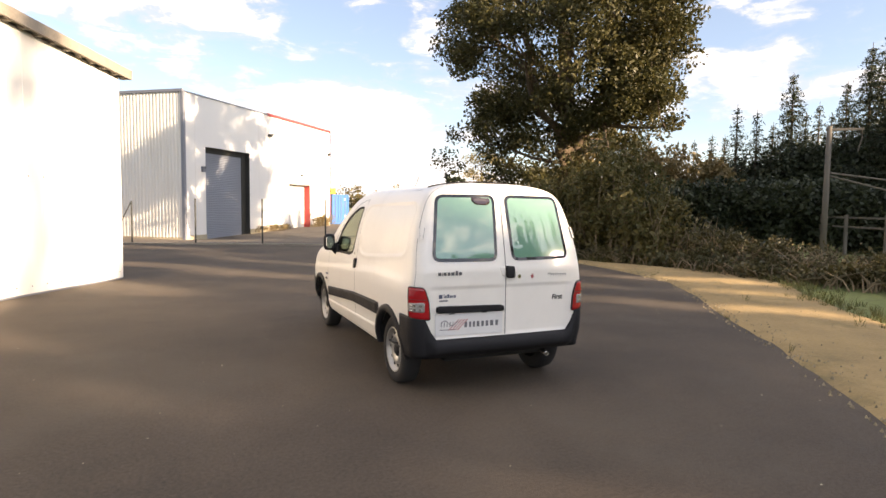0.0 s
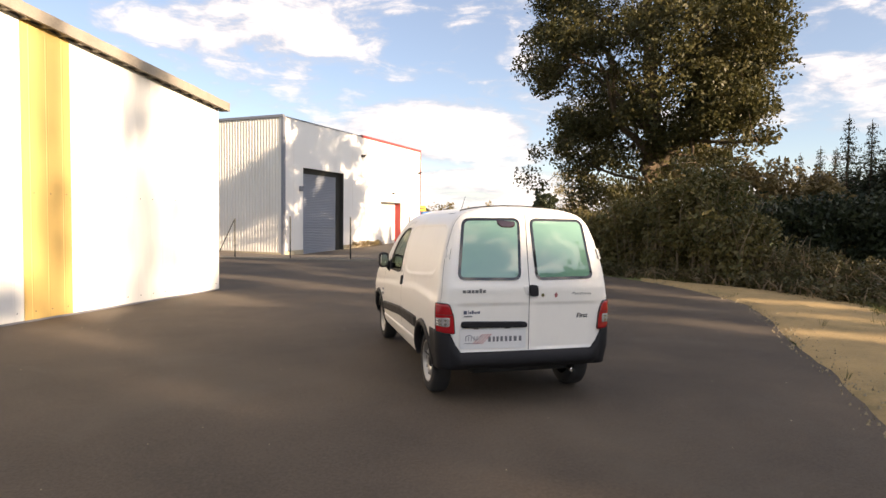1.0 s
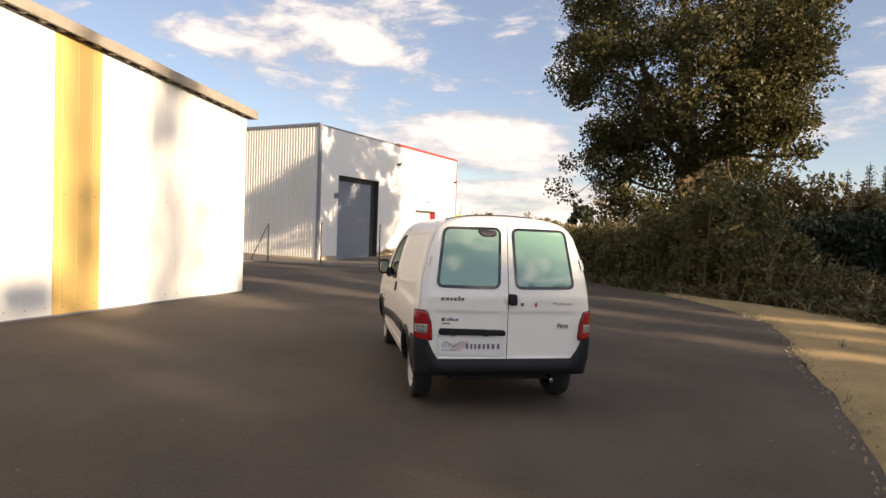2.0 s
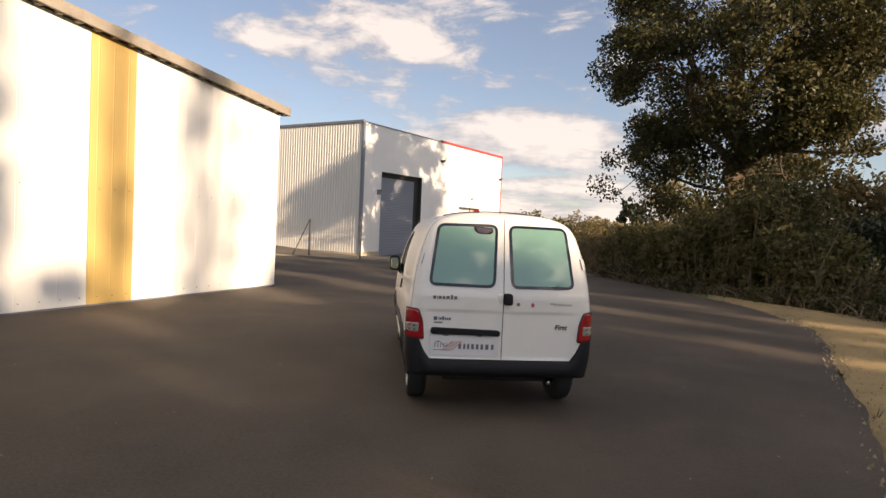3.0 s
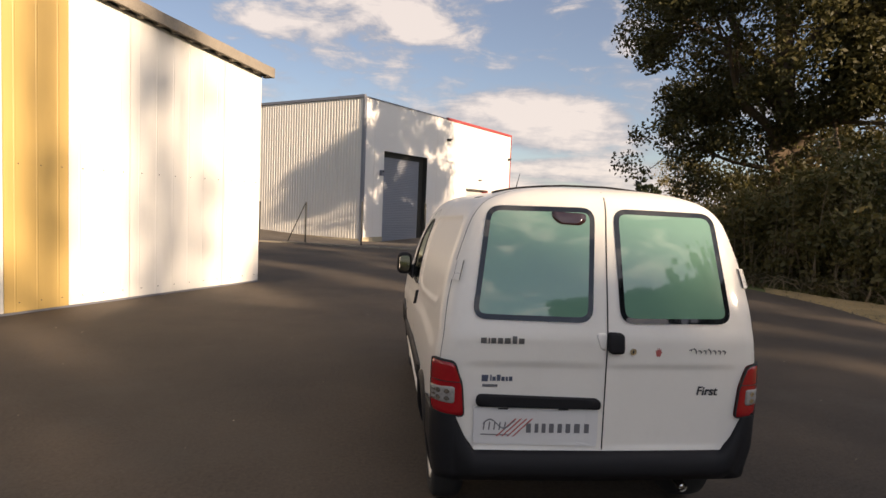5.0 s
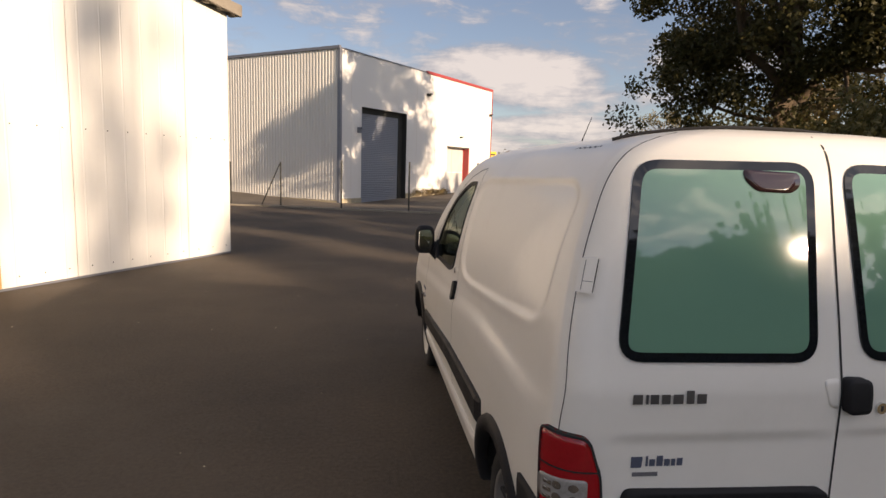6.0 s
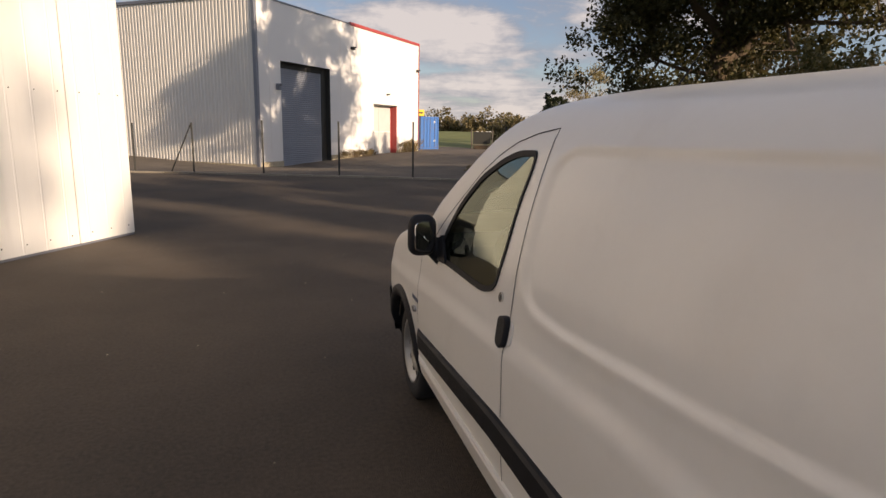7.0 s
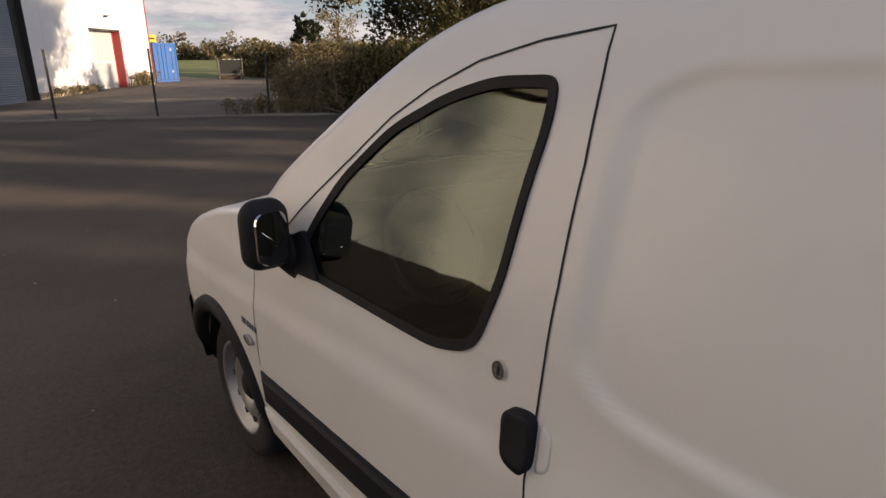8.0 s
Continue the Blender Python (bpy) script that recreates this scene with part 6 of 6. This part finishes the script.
        mark([(1.843, 1.085), (1.849, 1.085), (1.849, 1.103), (1.843, 1.103)], M_INK, lk, 0.0095, f)
        disc = [(3.065 + 0.036 * math.cos(2 * math.pi * k / 20), 0.69 + 0.017 * math.sin(2 * math.pi * k / 20)) for k in range(20)]
        part("side_repeater", patch_mesh(disc, f, 0.012, 3, 0.012), M_CLEARLENS, van, "clear oval indicator", smooth=True)
        for k, w_ in enumerate((0.02, 0.012, 0.014, 0.014, 0.012, 0.014)):
            y0 = 3.125 - 0.024 * k
            mark([(y0, 0.738), (y0 - w_, 0.738), (y0 - w_, 0.76), (y0, 0.76)], M_BLUEINK, van, 0.003, f, "badge_bar")
    # mirrors
    for s, dr in ((-1, fd), (1, ob["front_door"])):
        bm = bmesh.new()
        add_box(bm, (s * 0.913 - 0.069, 2.645, 1.068), (s * 0.913 + 0.069, 2.775, 1.268)); bmesh.ops.bevel(bm, geom=bm.edges[:], offset=0.052, segments=6, affect="EDGES", profile=0.5)
        for v in bm.verts:
            if v.co.y > 2.715:
                v.co.x = s * 0.913 + (v.co.x - s * 0.913) * 0.8; v.co.z = 1.172 + (v.co.z - 1.172) * 0.85
        mh = part("wing_mirror", bm, M_PLASTIC, van, "black plastic wing mirror", smooth=True)
        bm = bmesh.new(); tube(bm, [(s * 0.78, 2.72, 1.06), (s * 0.83, 2.72, 1.09), (s * 0.88, 2.715, 1.13)], [0.075, 0.055, 0.045], 10)
        part("mirror_arm", bm, M_PLASTIC, mh, smooth=True)
        bm = bmesh.new(); add_box(bm, (s * 0.913 - 0.048, 2.640, 1.096), (s * 0.913 + 0.048, 2.649, 1.24)); bmesh.ops.bevel(bm, geom=[e for e in bm.edges if abs(e.verts[0].co.y - e.verts[1].co.y) > 0.005], offset=0.03, segments=5, affect="EDGES", profile=0.5)
        bmesh.ops.rotate(bm, cent=(s * 0.913, 2.645, 1.168), matrix=Matrix.Rotation(radians(s * -13), 3, "Z"), verts=bm.verts)
        part("mirror_glass", bm, M_MIRROR, mh, "mirror glass")
        f = L if s < 0 else R
        q = dense(rounded([(2.54, 1.056), (2.80, 1.035), (2.70, 1.15), (2.63, 1.18)], 0.02, 3), 0.03)
        part("mirror_base", patch_mesh(q, f, 0.012, 3, 0.012), M_PLASTIC, dr)
    # lamps and grille in front
    for s in (-1, 1):
        q = dense(rounded([(s * 0.40, 0.70), (s * 0.70, 0.70), (s * 0.72, 0.86), (s * 0.45, 0.84)], 0.04, 4), 0.04)
        part("headlamp", patch_mesh(q, F, 0.008, 4, 0.01), M_CLEARLENS, van, "clear headlamp", smooth=True)
    q = dense(rounded([(-0.36, 0.70), (0.36, 0.70), (0.36, 0.78), (-0.36, 0.78)], 0.03, 4), 0.05)
    part("grille", patch_mesh(q, F, 0.004, 3, 0.004), M_PLASTIC, van)
    # wheels
    for a in AXLES:
        for s in (-1, 1):
            w = thing("wheel", (s * 0.715, a, 0.305), 0)
            w.parent = van
            bm = bmesh.new()
            lathe(bm, [(s * -0.085, 0.19), (s * -0.088, 0.27), (s * -0.07, 0.298), (s * -0.03, 0.305), (s * 0.03, 0.305), (s * 0.07, 0.298), (s * 0.088, 0.27), (s * 0.082, 0.205), (s * 0.06, 0.19)], 0, 0, 0, 48)
            bmesh.ops.recalc_face_normals(bm, faces=bm.faces[:])
            part("tyre", bm, M_TYRE, w, smooth=True)
            bm = bmesh.new()
            lathe(bm, [(s * 0.078, 0.207), (s * 0.086, 0.200), (s * 0.078, 0.188), (s * 0.045, 0.182), (s * 0.04, 0.16), (s * 0.058, 0.13), (s * 0.062, 0.10), (s * 0.045, 0.075), (s * 0.035, 0.06), (s * 0.03, 0.0)], 0, 0, 0, 48)
            bmesh.ops.recalc_face_normals(bm, faces=bm.faces[:])
            part("rim", bm, M_RIM, w, "grey steel rim", smooth=True)
            bm = bmesh.new()
            lathe(bm, [(s * 0.066, 0.0), (s * 0.064, 0.04), (s * 0.05, 0.062), (s * 0.03, 0.066)], 0, 0, 0, 24)
            bmesh.ops.recalc_face_normals(bm, faces=bm.faces[:])
            part("hub_cap", bm, M_PLASTIC, w, "black hub cap", smooth=True)
            for k in range(10):
                t = 2 * math.pi * k / 10
                bm = bmesh.new()
                bmesh.ops.create_cone(bm, cap_ends=True, segments=10, radius1=0.016, radius2=0.016, depth=0.006, matrix=Matrix.Translation((s * 0.0535, 0.145 * math.cos(t), 0.145 * math.sin(t))) @ Matrix.Rotation(radians(90), 4, "Y"))
                part("rim_hole", bm, M_GAP, w)
    # exhaust, aerial
    bm = bmesh.new(); tube(bm, [(0.47, 0.24, 0.305), (0.47, 0.10, 0.30), (0.47, 0.045, 0.292)], 0.024, 12, cap=False); tube(bm, [(0.47, 0.24, 0.305), (0.47, 0.05, 0.293)], 0.019, 12); part("exhaust", bm, M_CHROME, van, "shiny exhaust tip", smooth=True)
    bm = bmesh.new(); tube(bm, [(-0.05, 2.12, 1.77), (-0.05, 2.03, 1.86), (-0.05, 1.90, 1.985)], [0.008, 0.004, 0.002], 6); part("aerial", bm, M_RUBBER, van, "thin black roof aerial")
    return van


def word(parent, text, at, size, mat):
    """Upright lettering that faces backwards (-y)."""
    cu = bpy.data.curves.new("lettering", "FONT")
    cu.body, cu.size, cu.extrude, cu.shear = text, size, 0.001, 0.15
    cu.offset = 0.0012
    o = new("lettering", cu)
    dg = bpy.context.evaluated_depsgraph_get()
    me = bpy.data.meshes.new_from_object(o.evaluated_get(dg))
    bpy.data.objects.remove(o)
    me.materials.clear(); me.materials.append(mat)
    ob = new("lettering", me)
    ob.parent = parent
    ob.matrix_world = pose(*at, 90, 0, 0)
    return ob


def patch_strip(y0, y1, z0, z1, f, lift):
    """A long raised moulding with rounded upper and lower edges on the side."""
    bm = bmesh.new()
    n = 40
    rows = []
    for k in range(n + 1):
        y = y0 + (y1 - y0) * k / n
        a, b = z0(y), z1(y)
        h = b - a
        prof = [(a, -0.004), (a + 0.004, lift * 0.6), (a + 0.14 * h, lift), (b - 0.14 * h, lift), (b - 0.004, lift * 0.6), (b, -0.004)]
        e = 0.25 if k in (0, n) else 1.0
        rows.append([bm.verts.new(f(y, z, l * e if l > 0 else l)) for z, l in prof])
    for r0, r1 in zip(rows, rows[1:]):
        for j in range(len(prof) - 1):
            bm.faces.new((r0[j], r0[j + 1], r1[j + 1], r1[j]))
    bm.faces.new(rows[0]); bm.faces.new(rows[-1][::-1])
    bmesh.ops.recalc_face_normals(bm, faces=bm.faces[:])
    return bm


def bumper(rear):
    """A bumper that wraps round the corners, higher on the flanks."""
    bm = bmesh.new()
    rows = []
    o = outline(0.5)
    if rear:
        idx = list(range(0, N_REAR + N_CORNER)) + list(range(N_REAR + N_CORNER, N_REAR + N_CORNER + 9))
    else:
        idx = list(range(len(o) - 1, N_REAR + N_CORNER + N_SIDE - 3, -1))
    path = [(s, k) for s in (1,) for k in idx[::-1]] + [(-1, k) for k in idx[1:]]
    for s, k in path:
        x0, y0 = o[k]
        j0, j1 = o[max(k - 1, 0)], o[min(k + 1, len(o) - 1)]
        t = Vector((j1[0] - j0[0], j1[1] - j0[1])).normalized()
        if k == 0 or k == len(o) - 1:
            t = Vector((1, 0)) if rear else Vector((-1, 0))
        nx, ny = t.y, -t.x
        top = (0.505 + 0.195 * smoothstep(0.64, 0.75, x0)) if rear else 0.63
        ring = []
        for z, l in ((top, -0.012), (top + 0.004, 0.012), (top - 0.02, 0.014 if x0 > 0.7 or not rear else 0.038), (0.5 * (top + 0.36) - 0.02, 0.018 if x0 > 0.7 else 0.060 if rear else 0.03), (0.395, 0.012 if x0 > 0.7 else 0.050 if rear else 0.025), (0.352, 0.02), (0.348, -0.06)):
            x, y = outline(max(z, 0.31))[k]
            ring.append(bm.verts.new((s * (x + nx * l), y + ny * l, z)))
        rows.append(ring)
    for r0, r1 in zip(rows, rows[1:]):
        for j in range(len(r0) - 1):
            bm.faces.new((r0[j], r0[j + 1], r1[j + 1], r1[j]))
    bmesh.ops.recalc_face_normals(bm, faces=bm.faces[:])
    return bm


VAN = build_van()
